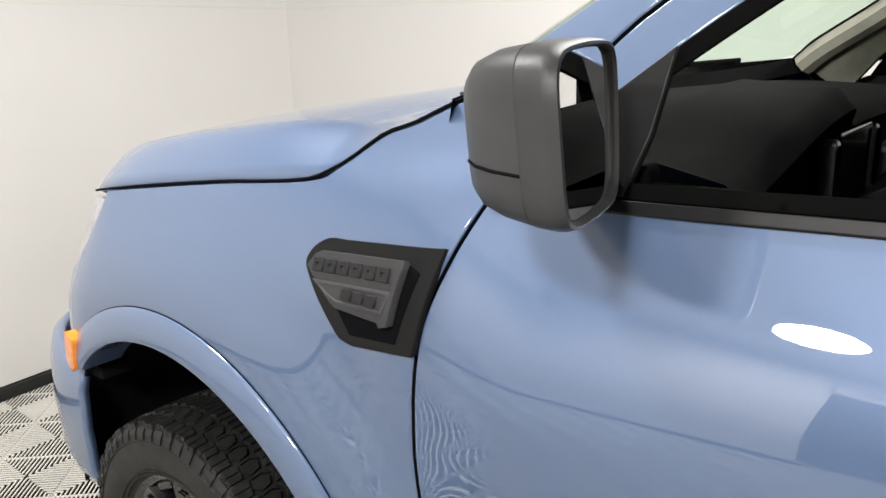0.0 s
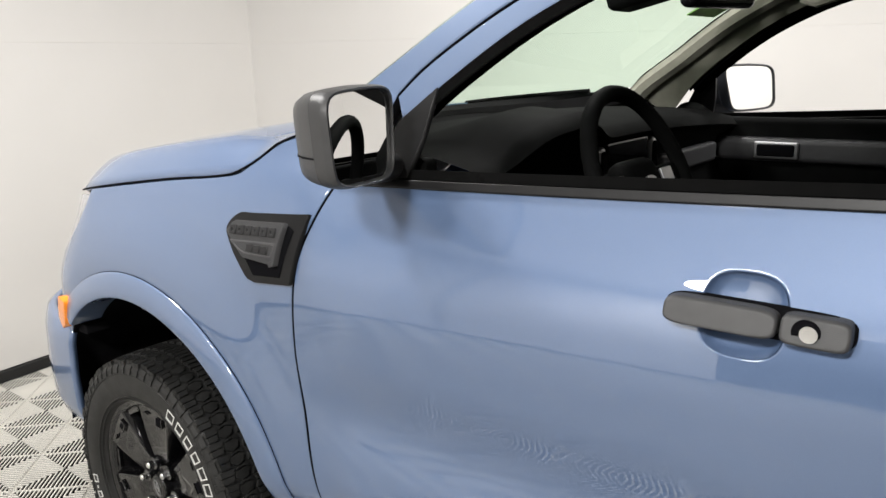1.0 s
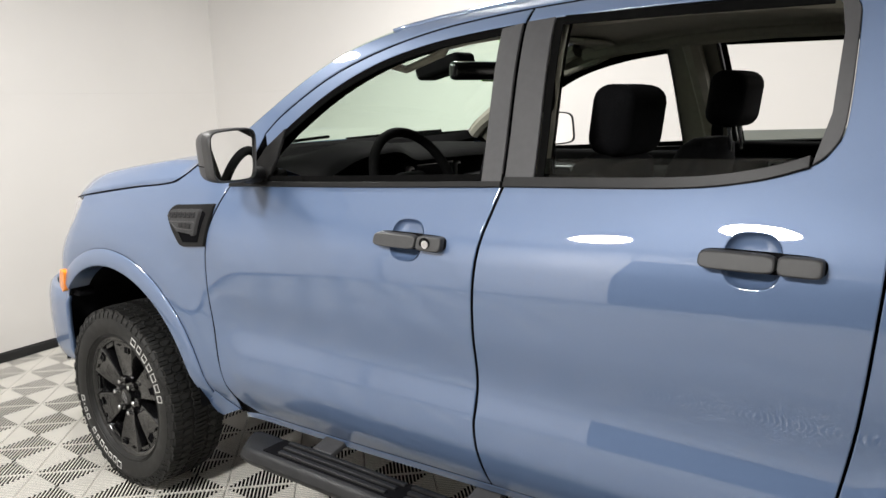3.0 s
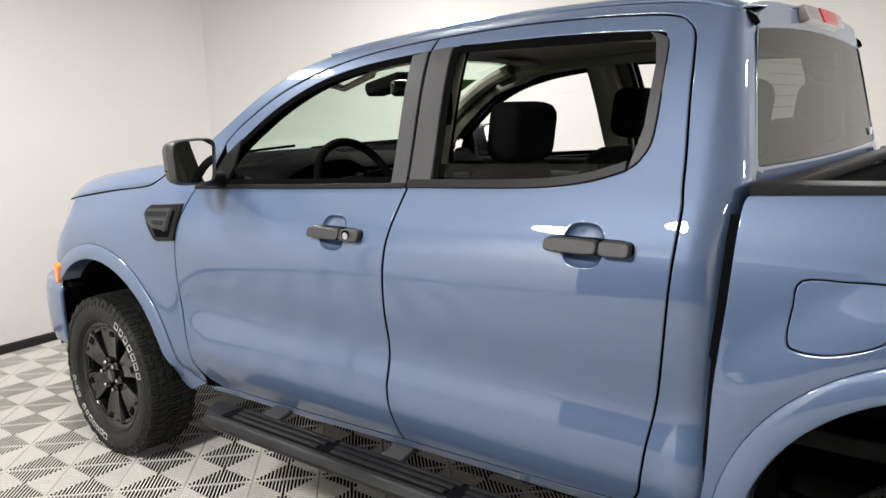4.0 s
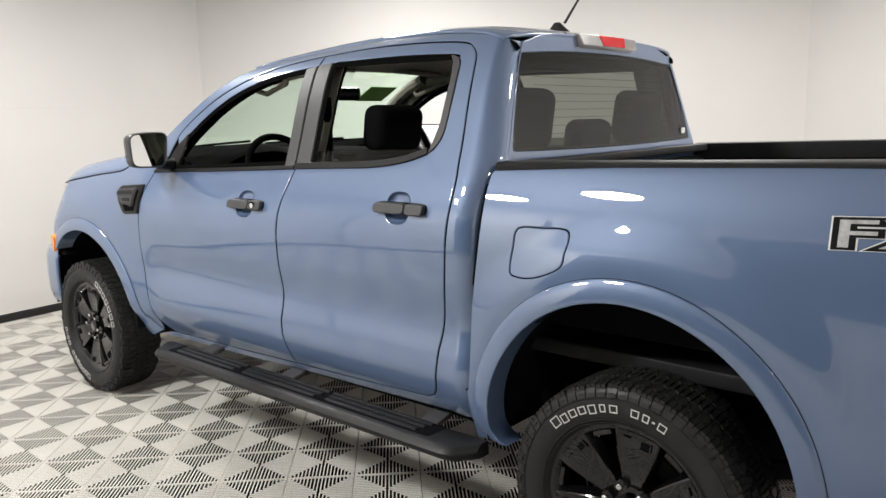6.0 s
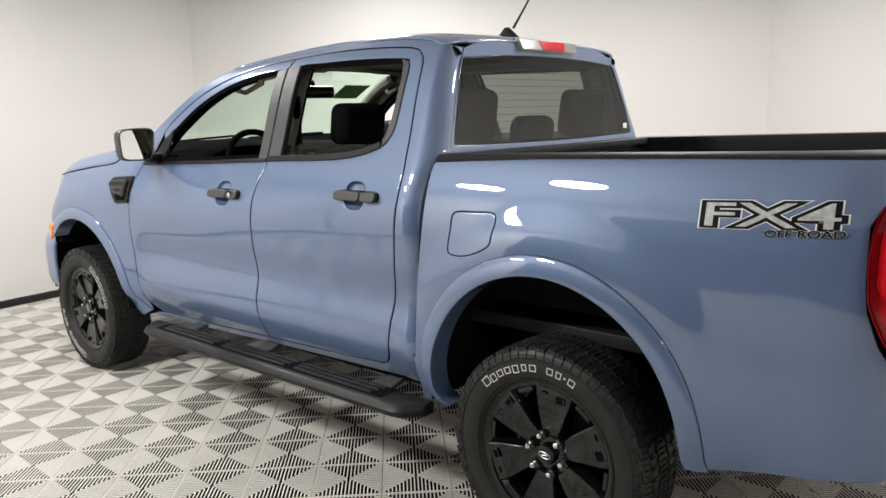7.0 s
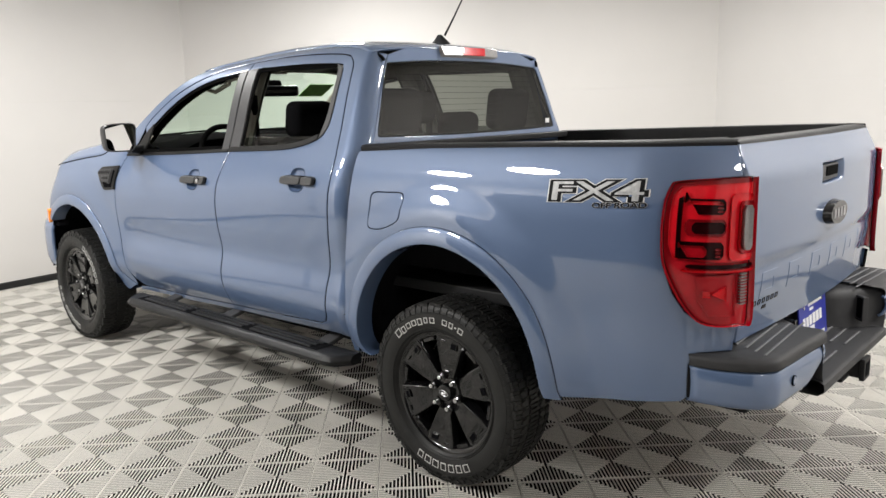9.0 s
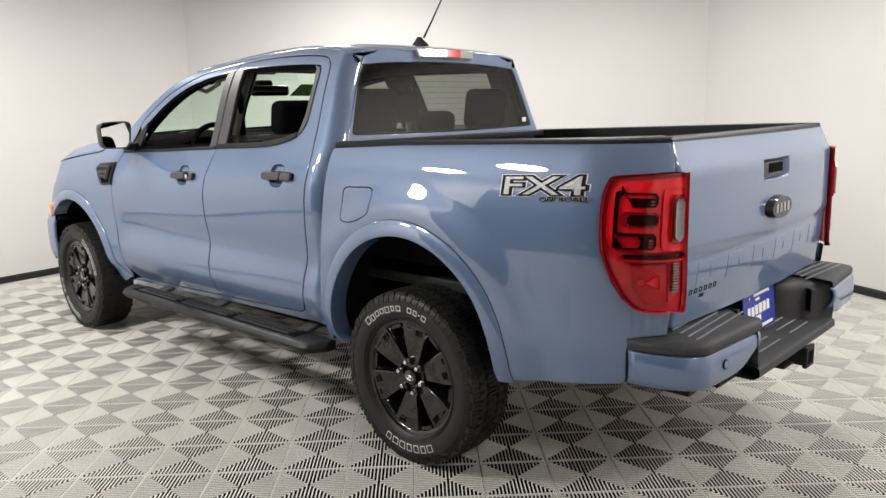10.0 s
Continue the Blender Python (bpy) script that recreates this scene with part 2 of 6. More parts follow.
def hermite(xs, ys):
    """Smooth curve through knots that does not overshoot."""
    n = len(xs)
    d = [(ys[i + 1] - ys[i]) / (xs[i + 1] - xs[i]) for i in range(n - 1)]
    m = [d[0]] + [0 if d[i - 1] * d[i] <= 0 else 2 * d[i - 1] * d[i] / (d[i - 1] + d[i]) for i in range(1, n - 1)] + [d[-1]]

    def f(x):
        if x <= xs[0]:
            return ys[0] + m[0] * (x - xs[0])
        if x >= xs[-1]:
            return ys[-1] + m[-1] * (x - xs[-1])
        i = max(j for j in range(n - 1) if xs[j] <= x)
        h = xs[i + 1] - xs[i]
        t = (x - xs[i]) / h
        return ((1 + 2 * t) * (1 - t) ** 2 * ys[i] + t * (1 - t) ** 2 * h * m[i]
                + t * t * (3 - 2 * t) * ys[i + 1] + t * t * (t - 1) * h * m[i + 1])
    return f


def smooth_path(pts, n=8, closed=False):
    """A rounded curve through the points (Catmull-Rom), n steps each."""
    out = []
    k = len(pts)
    for i in range(k if closed else k - 1):
        p0 = pts[(i - 1) % k] if closed or i > 0 else pts[0]
        p1, p2 = pts[i], pts[(i + 1) % k]
        p3 = pts[(i + 2) % k] if closed or i < k - 2 else pts[-1]
        for j in range(n):
            t = j / n
            out.append(tuple(0.5 * (2 * b + (c - a) * t + (2 * a - 5 * b + 4 * c - d) * t * t + (3 * b - a - 3 * c + d) * t ** 3)
                             for a, b, c, d in zip(p0, p1, p2, p3)))
    if not closed:
        out.append(tuple(pts[-1]))
    return out


def resample(loop, step):
    out = []
    n = len(loop)
    for i in range(n):
        a, b = Vector(loop[i]), Vector(loop[(i + 1) % n])
        k = max(1, int(math.ceil((b - a).length / step)))
        out += [a.lerp(b, j / k) for j in range(k)]
    return out


def area2(loop):
    return sum(loop[i][0] * loop[(i + 1) % len(loop)][1] - loop[(i + 1) % len(loop)][0] * loop[i][1] for i in range(len(loop)))


def inside(p, loop):
    x, y = p
    c = False
    n = len(loop)
    for i in range(n):
        (x1, y1), (x2, y2) = loop[i], loop[(i + 1) % n]
        if (y1 > y) != (y2 > y) and x < (x2 - x1) * (y - y1) / (y2 - y1) + x1:
            c = not c
    return c


def panel(name, outer, holes, surf, material, parent, label="", step=0.022, depth=0.018, r=0.003, flip=False, inner=None):
    """A sheet-metal panel: the flat outline laid on surf(a, b), with rounded, turned-in edges all round."""
    from mathutils.geometry import delaunay_2d_cdt
    loops = []
    for k, lp in enumerate([outer] + list(holes)):
        lp = [Vector(p) for p in lp]
        if (area2(lp) > 0) != (k == 0):
            lp = lp[::-1]
        lp = resample(lp, step * 0.6)
        loops.append(lp)
    # outward directions and the inset boundary
    outs, insets = [], []
    for lp in loops:
        n = len(lp)
        o = []
        for i in range(n):
            e1 = (lp[i] - lp[i - 1])
            e2 = (lp[(i + 1) % n] - lp[i])
            d = e1.normalized() + e2.normalized()
            if d.length < 1e-6:
                d = e2
            d.normalize()
            o.append(Vector((d.y, -d.x)))
        outs.append(o)
        insets.append([p - q * r for p, q in zip(lp, o)])
    flat, edges = [], []
    for lp in insets:
        s = len(flat)
        flat += lp
        edges += [(s + i, s + (i + 1) % len(lp)) for i in range(len(lp))]
    tot = len(flat)
    xs = [p.x for p in insets[0]]
    ys = [p.y for p in insets[0]]
    lists = [[(p.x, p.y) for p in lp] for lp in insets]
    border = np.array([(p.x, p.y) for p in flat])
    a = min(xs) + step * 0.5
    row = 0
    while a < max(xs):
        b = min(ys) + step * (0.5 if row % 2 else 0.25)
        while b < max(ys):
            if np.min((border[:, 0] - a) ** 2 + (border[:, 1] - b) ** 2) > (step * 0.45) ** 2:
                if inside((a, b), lists[0]) and not any(inside((a, b), h) for h in lists[1:]):
                    flat.append(Vector((a, b)))
            b += step
        a += step * 0.87
        row += 1
    v2, _, f2, *_ = delaunay_2d_cdt(flat, edges, [], 0, 1e-7)
    keep = []
    for f in f2:
        c = sum((v2[i] for i in f), Vector((0, 0))) / len(f)
        if inside(c, lists[0]) and not any(inside(c, h) for h in lists[1:]):
            keep.append(tuple(f))
    h = 1e-3

    def nrm(p):
        du = surf(p.x + h, p.y) - surf(p.x - h, p.y)
        dv = surf(p.x, p.y + h) - surf(p.x, p.y - h)
        q = du.cross(dv).normalized()
        return (-q if flip else q), du.normalized(), dv.normalized()
    verts, norms = [], []
    for p in v2:
        q = nrm(p)[0]
        verts.append(surf(p.x, p.y))
        norms.append(q)
    faces = [f if not flip else f[::-1] for f in keep]
    deep = [False] * len(faces)
    for lp, o in zip(loops, outs):
        n = len(lp)
        ring = []
        for p, q in zip(lp, o):
            nn, du, dv = nrm(p)
            side = (du * q.x + dv * q.y).normalized()
            base = surf(p.x, p.y)
            top = surf(p.x - q.x * r, p.y - q.y * r)
            i0 = len(verts)
            verts += [top, base - nn * r, base - nn * depth]
            norms += [nn, (nn + side).normalized() if r < depth else side, side]
            ring.append(i0)
        for i in range(n):
            a, b = ring[i], ring[(i + 1) % n]
            for k in (0, 1):
                q4 = (a + k, a + k + 1, b + k + 1, b + k)
                faces.append(q4 if not flip else q4[::-1])
                deep.append(k == 1)
    ob = mesh_ob(name, verts, faces, material, parent, label, True, norms)
    if inner:
        ob.data.materials.append(inner)
        ob.data.polygons.foreach_set("material_index", [1 if d else 0 for d in deep])
    return ob


def bar(name, outer, surf, lift, material, parent, label="", thick=0.004, step=0.02, holes=(), flip=False):
    """A thin sheet that lies proud of a surface by lift."""
    return panel(name, outer, list(holes), lambda a, b: surf(a, b, lift), material, parent, label, step, thick + lift, 0.0012, flip)




# ---------------------------------------------------------------- room: a six-sided photo booth
HEX = [(1.33, 2.25), (4.0, -2.2), (1.85, -6.7), (-3.3, -7.2), (-5.9, -2.7), (-3.75, 1.75)]
WALL_H, SEAM_Z = 2.95, 1.58
GATE_END, SIDE_END, GATE_H = 0.56, 0.76, 2.4


def wall_board(name, a, b, z0, z1, thick, parent):
    a, b = Vector((*a, 0)), Vector((*b, 0))
    d = (b - a).normalized()
    n = Vector((d.y, -d.x, 0))          # outward for a clockwise walk round the booth
    n = -n if n.dot((a + b) / 2 - Vector((-0.8, -2.4, 0))) < 0 else n
    bm = bmesh.new()
    m = Matrix((d, n, Vector((0, 0, 1)))).transposed()
    c = (a + b) / 2 + n * thick / 2 + Vector((0, 0, (z0 + z1) / 2))
    add_box(bm, c, ((b - a).length + 0.03, thick, z1 - z0), 0.0003, m, 1)
    return part(name, bm, WALL, parent)


def booth():
    names = ["wall_east", "wall_southeast", "wall_south", "wall_southwest", "wall_northwest", "wall_north"]
    for i, nm in enumerate(names):
        a, b = HEX[i], HEX[(i + 1) % 6]
        w = tagged(new(nm), "white booth wall of tall boards with a faint joint", "wall", kind="structure")
        if nm == "wall_northwest":
            # the drive-in opening takes up the wall's southern part, under a header
            a2 = (a[0] + (b[0] - a[0]) * GATE_END, a[1] + (b[1] - a[1]) * GATE_END)
            wall_board("header_board", a, a2, GATE_H, WALL_H, 0.08, w)
            a = a2
        if nm == "wall_southwest":
            # the opening goes on round the corner, widened to darken the bed's reflection
            b2 = (b[0] + (a[0] - b[0]) * SIDE_END, b[1] + (a[1] - b[1]) * SIDE_END)
            wall_board("header_board", b2, b, GATE_H, WALL_H, 0.08, w)
            b = b2
        wall_board("lower_board", a, b, 0.06, SEAM_Z - 0.0002, 0.08, w)
        wall_board("upper_board", a, b, SEAM_Z + 0.0002, WALL_H, 0.08, w)
        va, vb = Vector((*a, 0)), Vector((*b, 0))
        d = (vb - va).normalized()
        n = Vector((d.y, -d.x, 0))
        n = -n if n.dot((va + vb) / 2 - Vector((-0.8, -2.4, 0))) < 0 else n
        bm = bmesh.new()
        m = Matrix((d, n, Vector((0, 0, 1)))).transposed()
        add_box(bm, (va + vb) / 2 + n * 0.01 + Vector((0, 0, 0.028)), ((vb - va).length + 0.02, 0.05, 0.055), 0.006, m)
        tagged(part("baseboard", bm, BASE, None), "black rubber baseboard along the booth wall", "baseboard", kind="structure")
    # the dim hall beyond the opening: unseen, added for dark reflections in the paint
    a, b = Vector((*HEX[4], 0)), Vector((*HEX[5], 0))
    d = (b - a).normalized()
    n = Vector((-d.y, d.x, 0))
    n = -n if n.dot(a - Vector((-0.8, -2.4, 0))) < 0 else n
    m = Matrix((d, n, Vector((0, 0, 1)))).transposed()
    c = a + d * (b - a).length * GATE_END / 2
    L = (b - a).length * GATE_END + 1.6
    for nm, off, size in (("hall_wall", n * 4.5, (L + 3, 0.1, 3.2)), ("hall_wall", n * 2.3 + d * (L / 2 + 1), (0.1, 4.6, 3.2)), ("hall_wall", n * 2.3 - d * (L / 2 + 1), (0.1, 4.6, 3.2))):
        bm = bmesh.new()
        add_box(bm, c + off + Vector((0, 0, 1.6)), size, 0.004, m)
        tagged(part("wall_hall", bm, HALL, None), "unseen dim grey hall wall, added for dark reflections", "wall", kind="structure")
    a2, b2 = Vector((*HEX[3], 0)), Vector((*HEX[4], 0))
    d2 = (b2 - a2).normalized()
    n2 = Vector((d2.y, -d2.x, 0))
    n2 = -n2 if n2.dot(a2 - Vector((-0.8, -2.4, 0))) < 0 else n2
    bm = bmesh.new()
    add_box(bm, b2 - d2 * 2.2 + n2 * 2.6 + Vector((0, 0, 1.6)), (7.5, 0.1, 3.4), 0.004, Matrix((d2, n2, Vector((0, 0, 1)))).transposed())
    tagged(part("wall_hall", bm, HALL, None), "unseen dim grey hall wall, added for dark reflections", "wall", kind="structure")
    # unseen floors and ceilings that close the added hall
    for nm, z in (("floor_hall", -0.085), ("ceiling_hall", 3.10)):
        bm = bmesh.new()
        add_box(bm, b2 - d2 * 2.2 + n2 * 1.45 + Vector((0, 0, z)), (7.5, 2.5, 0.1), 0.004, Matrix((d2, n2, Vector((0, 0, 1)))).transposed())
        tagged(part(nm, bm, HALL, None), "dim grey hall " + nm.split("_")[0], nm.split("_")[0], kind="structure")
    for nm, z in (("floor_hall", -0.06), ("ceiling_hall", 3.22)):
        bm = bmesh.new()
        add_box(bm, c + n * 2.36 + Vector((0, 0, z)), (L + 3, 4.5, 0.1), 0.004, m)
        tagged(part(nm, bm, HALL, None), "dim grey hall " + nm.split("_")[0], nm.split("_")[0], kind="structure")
    bm = bmesh.new()
    vs = [bm.verts.new((x * 1.06 + 0.05, (y + 2.4) * 1.06 - 2.4, WALL_H)) for x, y in HEX]
    top = [bm.verts.new((v.co.x, v.co.y, WALL_H + 0.1)) for v in vs]
    bm.faces.new(vs)
    bm.faces.new(top[::-1])
    for i in range(6):
        bm.faces.new((vs[i], vs[(i + 1) % 6], top[(i + 1) % 6], top[i]))
    tagged(part("ceiling", bm, CEIL, None), "plain white booth ceiling", "ceiling", kind="structure")


booth()

for lx, ly, bright in LAMPS:
    lamp = tagged(new("ceiling_lamp"), "round white ceiling lamp", "lamp", group="ceiling lamps")
    lamp.location = (lx, ly, WALL_H)
    bm = bmesh.new()
    bmesh.ops.create_cone(bm, cap_ends=True, segments=32, radius1=LAMP_R + 0.03, radius2=LAMP_R * 0.6, depth=0.12,
                          matrix=Matrix.Translation((0, 0, -0.08)))
    part("housing", bm, LAMP_BODY, lamp)
    bm = bmesh.new()
    bmesh.ops.create_cone(bm, cap_ends=True, segments=12, radius1=0.02, radius2=0.02, depth=0.06, matrix=Matrix.Translation((0, 0, -0.01)))
    part("stem", bm, LAMP_BODY, lamp)
    ld = bpy.data.lights.new("lamp_light", "AREA")
    ld.shape, ld.size, ld.energy = "DISK", LAMP_R * 2, LAMP_POWER * bright
    ld.color = (1.0, 0.982, 0.955)
    lo = new("lamp_light", ld)
    lo.parent = lamp
    lo.location = (0, 0, -0.145)

# ---------------------------------------------------------------- truck body surface
Z_CAB = [.36, .44, .50, .56, .60, .66, .76, .90, 1.00, 1.06, 1.10, 1.14, 1.18, 1.22, 1.25, 1.30, 1.62, 1.68, 1.73]
X_CAB = [.735, .772, .812, .838, .8475, .8445, .829, .850, .856, .8506, .841, .827, .8102, .7922, .7784, .757, .620, .570, .47]
Z_BED = [.36, .44, .50, .56, .64, .76, .90, 1.00, 1.06, 1.10, 1.14, 1.18, 1.21, 1.235, 1.30]
X_BED = [.78, .806, .826, .838, .845, .848, .857, .852, .843, .8338, .8223, .8082, .7954, .7828, .70]
Z_FEN = [.36, .44, .56, .76, .90, 1.00, 1.06, 1.10, 1.14, 1.18, 1.22, 1.26, 1.30, 1.36, 1.45]
X_FEN = [.735, .772, .830, .845, .852, .854, .852, .848, .840, .827, .810, .786, .756, .722, .68]


def evened(f, half=0.024):
    """The section with its curvature evened out, kept as a fine table."""
    zs = np.arange(.20, 1.90, .0005)
    raw = np.array([f(z) for z in zs])
    n = int(half / .0005)
    ker = np.hanning(2 * n + 3)[1:-1]
    smooth = np.convolve(np.pad(raw, n, mode="edge"), ker / ker.sum(), "valid")

    def g(z):
        q = (z - .20) / .0005
        i = min(max(int(q), 0), len(smooth) - 2)
        return float(smooth[i] + (smooth[i + 1] - smooth[i]) * (q - i))
    return g


f_cab, f_bed, f_fen = evened(hermite(Z_CAB, X_CAB)), evened(hermite(Z_BED, X_BED)), evened(hermite(Z_FEN, X_FEN))
ARCH_F, ARCH_R = (-0.02, 0.435), (-3.18, 0.487)
R_OUT, R_IN = 0.522, 0.457
BED_Y = -2.64


def sstep(a, b, x):
    t = min(1.0, max(0.0, (x - a) / (b - a)))
    return t * t * (3 - 2 * t)


def rise(y):
    """The body's slight upward rake towards the tail."""
    return 0.042 * (-y - 1.5) if y > -2.6 else 0.0462 + 0.024 * (-2.6 - y)


def W(y, z):
    """Half the body's width."""
    zz = z - rise(y) * sstep(0.7, 1.15, z)
    if y < BED_Y:
        w = f_bed(zz)
    else:
        k = sstep(-.78, -.58, y)
        w = (f_cab(zz) if k < 1 else 0) * (1 - k) + (f_fen(zz) * k if k > 0 else 0)
        lean = -.06 + .04 * sstep(-1.2, -1.8, y) + .05 * sstep(-1.8, -2.2, y)
        w += lean * (1 - k) * .12 * sstep(1.07, 1.25, zz)
    k = sstep(.86, 1.08, z)
    y0 = .28 - .10 * k
    if y > y0:
        w -= (1.35 + .25 * k) * (y - y0) ** 2
    if y < -3.95:
        w -= 1.15 * (-3.95 - y) ** 2
    for cy, cz in (ARCH_F, ARCH_R):
        r = math.hypot(y - cy, max(z, cz - 0.05) - cz)
        if cy < -1:
            w += 0.020 * (1 - sstep(R_OUT + 0.02, R_OUT + 0.165, r))
        else:
            w += 0.019 * (1 - sstep(R_OUT, R_OUT + 0.18, r))
    return w


def back_y(z):
    """Where the cab's rear wall stands."""
    return -(2.628 + 0.16 * (1.65 - max(z, 1.30)) - 0.014 * sstep(1.30, 1.14, z))


def side(s):
    return lambda y, z, lift=0.0: Vector((s * (W(y, z) + lift), y, z))


truck = tagged(new("pickup_truck"), "blue-grey crew cab pickup truck parked on the chequered floor", "pickup truck")

# outlines in (y, z)
DOOR_F_FRONT = [(-.676, 1.214), (-.645, 1.139), (-.612, 1.03), (-.599, .87), (-.61, .735), (-.618, .62), (-.632, .535), (-.662, .468), (-.72, .433)]
DOOR_BOTTOM = [(-.72, .433), (-1.245, .448), (-1.685, .470)]
DOOR_F_REAR = [(-1.685, .470), (-1.676, .58), (-1.668, .65), (-1.671, .70), (-1.673, .832), (-1.677, .963), (-1.689, 1.11), (-1.707, 1.193), (-1.723, 1.256)]
DOOR_R_BOTTOM = [(-1.693, .470), (-2.10, .487), (-2.42, .503)]
DOOR_R_REAR = [(-2.456, .515), (-2.482, .56), (-2.501, .689), (-2.530, .854), (-2.546, .996), (-2.556, 1.131), (-2.559, 1.237), (-2.552, 1.29),
               (-2.546, 1.355), (-2.533, 1.472), (-2.523, 1.59), (-2.512, 1.642), (-2.482, 1.672)]
DOOR_TOP = [(-.775, 1.375), (-.844, 1.437), (-1.008, 1.538), (-1.183, 1.606), (-1.354, 1.650), (-1.513, 1.674), (-1.687, 1.689), (-1.951, 1.701), (-2.216, 1.698), (-2.41, 1.686), (-2.482, 1.672)]
WIN_TOP_F = [(-.80, 1.33), (-.876, 1.395), (-1.028, 1.498), (-1.196, 1.574), (-1.366, 1.617), (-1.52, 1.638), (-1.684, 1.652)]
WIN_R = [(-1.694, 1.654), (-1.812, 1.660), (-2.15, 1.660), (-2.408, 1.648), (-2.451, 1.630), (-2.462, 1.577), (-2.464, 1.406), (-2.446, 1.352), (-2.411, 1.321),
         (-2.31, 1.292), (-2.142, 1.272), (-1.731, 1.257)]
BELT_F = [(-.676, 1.214), (-1.208, 1.233), (-1.723, 1.256)]


# door grips: front end, rear end, height
GRIP_F, GRIP_R = (-1.362, -1.597, 1.110), (-2.232, -2.467, 1.144)


def dish_outline(y0, y1, zc, k=1.0):
    """The finger dish behind a door grip."""
    yc = y0 + (y1 - y0) * .43
    row = []
    for j in range(44):
        a = 2 * math.pi * j / 44
        c, sn = math.cos(a), math.sin(a)
        q = (abs(c) ** 2.9 + abs(sn) ** 2.9) ** (-1 / 2.9)
        row.append((yc + .054 * k * q * c, zc + .052 * k * q * sn))
    return row


def shift(pts, dy=0.0, dz=0.0):
    return [(y + dy, z + dz) for y, z in pts]


def body_side(s):
    S = side(s)
    fl = s < 0
    # front door
    out = smooth_path(DOOR_F_FRONT, 4)[:-1] + DOOR_BOTTOM[:-1] + smooth_path(DOOR_F_REAR, 4) + smooth_path(BELT_F, 4)[::-1][1:-1]
    door = panel("front_door", out, [dish_outline(*GRIP_F)], S, PAINT, truck, flip=fl, inner=GAP, step=0.016)
    fr = smooth_path([p for p in DOOR_TOP if p[0] > -1.69], 4) + smooth_path(WIN_TOP_F, 4)[::-1]
    panel("window_frame", fr, [], S, PAINT, door, flip=fl, step=0.02, inner=GAP)
    # rear door with its C-shaped window frame
    top = [p for p in DOOR_TOP if p[0] < -1.69]
    lo = smooth_path([(-1.731, 1.257)] + [(y - 0.008, z) for y, z in DOOR_F_REAR[::-1][1:-1]] + [(-1.693, .470)], 4)
    out = lo[:-1] + DOOR_R_BOTTOM + smooth_path(DOOR_R_REAR, 4) + smooth_path([(-1.695, 1.690)] + top, 4)[::-1][1:] + smooth_path(WIN_R, 4)[:-1]
    rdoor = panel("rear_door", out, [dish_outline(*GRIP_R)], S, PAINT, truck, flip=fl, inner=GAP, step=0.016)
    # cab side: pillars, roof rail and sill round the door openings
    C0, RC = -2.585, 0.085

    def SC(u, z, lift=0.0):
        if u >= C0:
            return Vector((s * (W(u, z) + lift), u, z))
        th = min(math.pi / 2, (C0 - u) / RC)
        back = C0 - back_y(z)
        w = W(C0, z)
        return Vector((s * (w - RC * (1 - math.cos(th)) + lift), C0 - back * math.sin(th), z))
    g = 0.006
    a_top = [(-.600, 1.333), (-.622, 1.352), (-.656, 1.381), (-.768, 1.452), (-.835, 1.497), (-.917, 1.548), (-.998, 1.590), (-1.091, 1.630), (-1.22, 1.668), (-1.36, 1.694),
             (-1.69, 1.724), (-1.95, 1.735), (-2.2, 1.732), (-2.45, 1.715), (-2.575, 1.692)]
    e = C0 - RC * math.pi / 2
    out = (smooth_path(a_top, 4) + [(e, 1.676), (e, .47), (-2.56, .462), (-1.7, .436), (-1.2, .412), (-.64, .398), (-.645, .418)]
           + shift(DOOR_BOTTOM, 0, -g)[:-1] + shift(DOOR_R_BOTTOM, 0, -g) + smooth_path(shift(DOOR_R_REAR, -g, -0.001), 4)
           + smooth_path(shift(DOOR_TOP, 0.002, g), 4)[::-1][1:] + [(-.735, 1.29), (-.684, 1.236), (-.650, 1.276)])
    panel("cab_side", out, [], SC, PAINT, truck, flip=fl, depth=0.03, inner=GAP)
    panel("pillar_core", [(-1.64, 1.24), (-1.79, 1.24), (-1.76, 1.675), (-1.64, 1.668)], [], lambda a, b: S(a, b, -0.012), GAP, truck, flip=fl, step=0.05)
    # dark surround behind the shut lines
    jam = panel("door_jamb", [(y, z) for y, z in [(-.56, .40), (-2.62, .42), (-2.62, 1.25), (-.56, 1.20)]], [], lambda a, b: S(a, b, -0.03), GAP, truck, flip=fl, step=0.08)
    # inner linings that close the frames from inside
    panel("frame_lining", fr, [], lambda a, b: S(a, b, -0.028), INTERIOR, door, flip=not fl, step=0.03, depth=-0.02)
    cf = smooth_path([p for p in DOOR_R_REAR if p[1] > 1.27], 3) + smooth_path([(-1.695, 1.690)] + top, 3)[::-1][1:] + smooth_path(WIN_R, 3)[:-12]
    panel("frame_lining", cf, [], lambda a, b: S(a, b, -0.028), INTERIOR, rdoor, flip=not fl, step=0.03, depth=-0.02)
    pl = smooth_path([p for p in a_top if p[0] > -1.4], 3) + smooth_path([p for p in WIN_TOP_F if p[0] > -1.4], 3)[::-1] + [(-.74, 1.26), (-.70, 1.25)]
    panel("pillar_lining", pl, [], lambda a, b: S(a, b, -0.056), HEADLINER, truck, "light grey pillar trim", flip=not fl, step=0.03, depth=-0.02)
    rl = [p for p in a_top if p[0] < -1.3] + [(-2.60, 1.30), (-2.56, 1.30)] + [p for p in DOOR_R_REAR if p[1] > 1.3][:-1] + [p for p in DOOR_TOP if p[0] < -1.3][::-1]
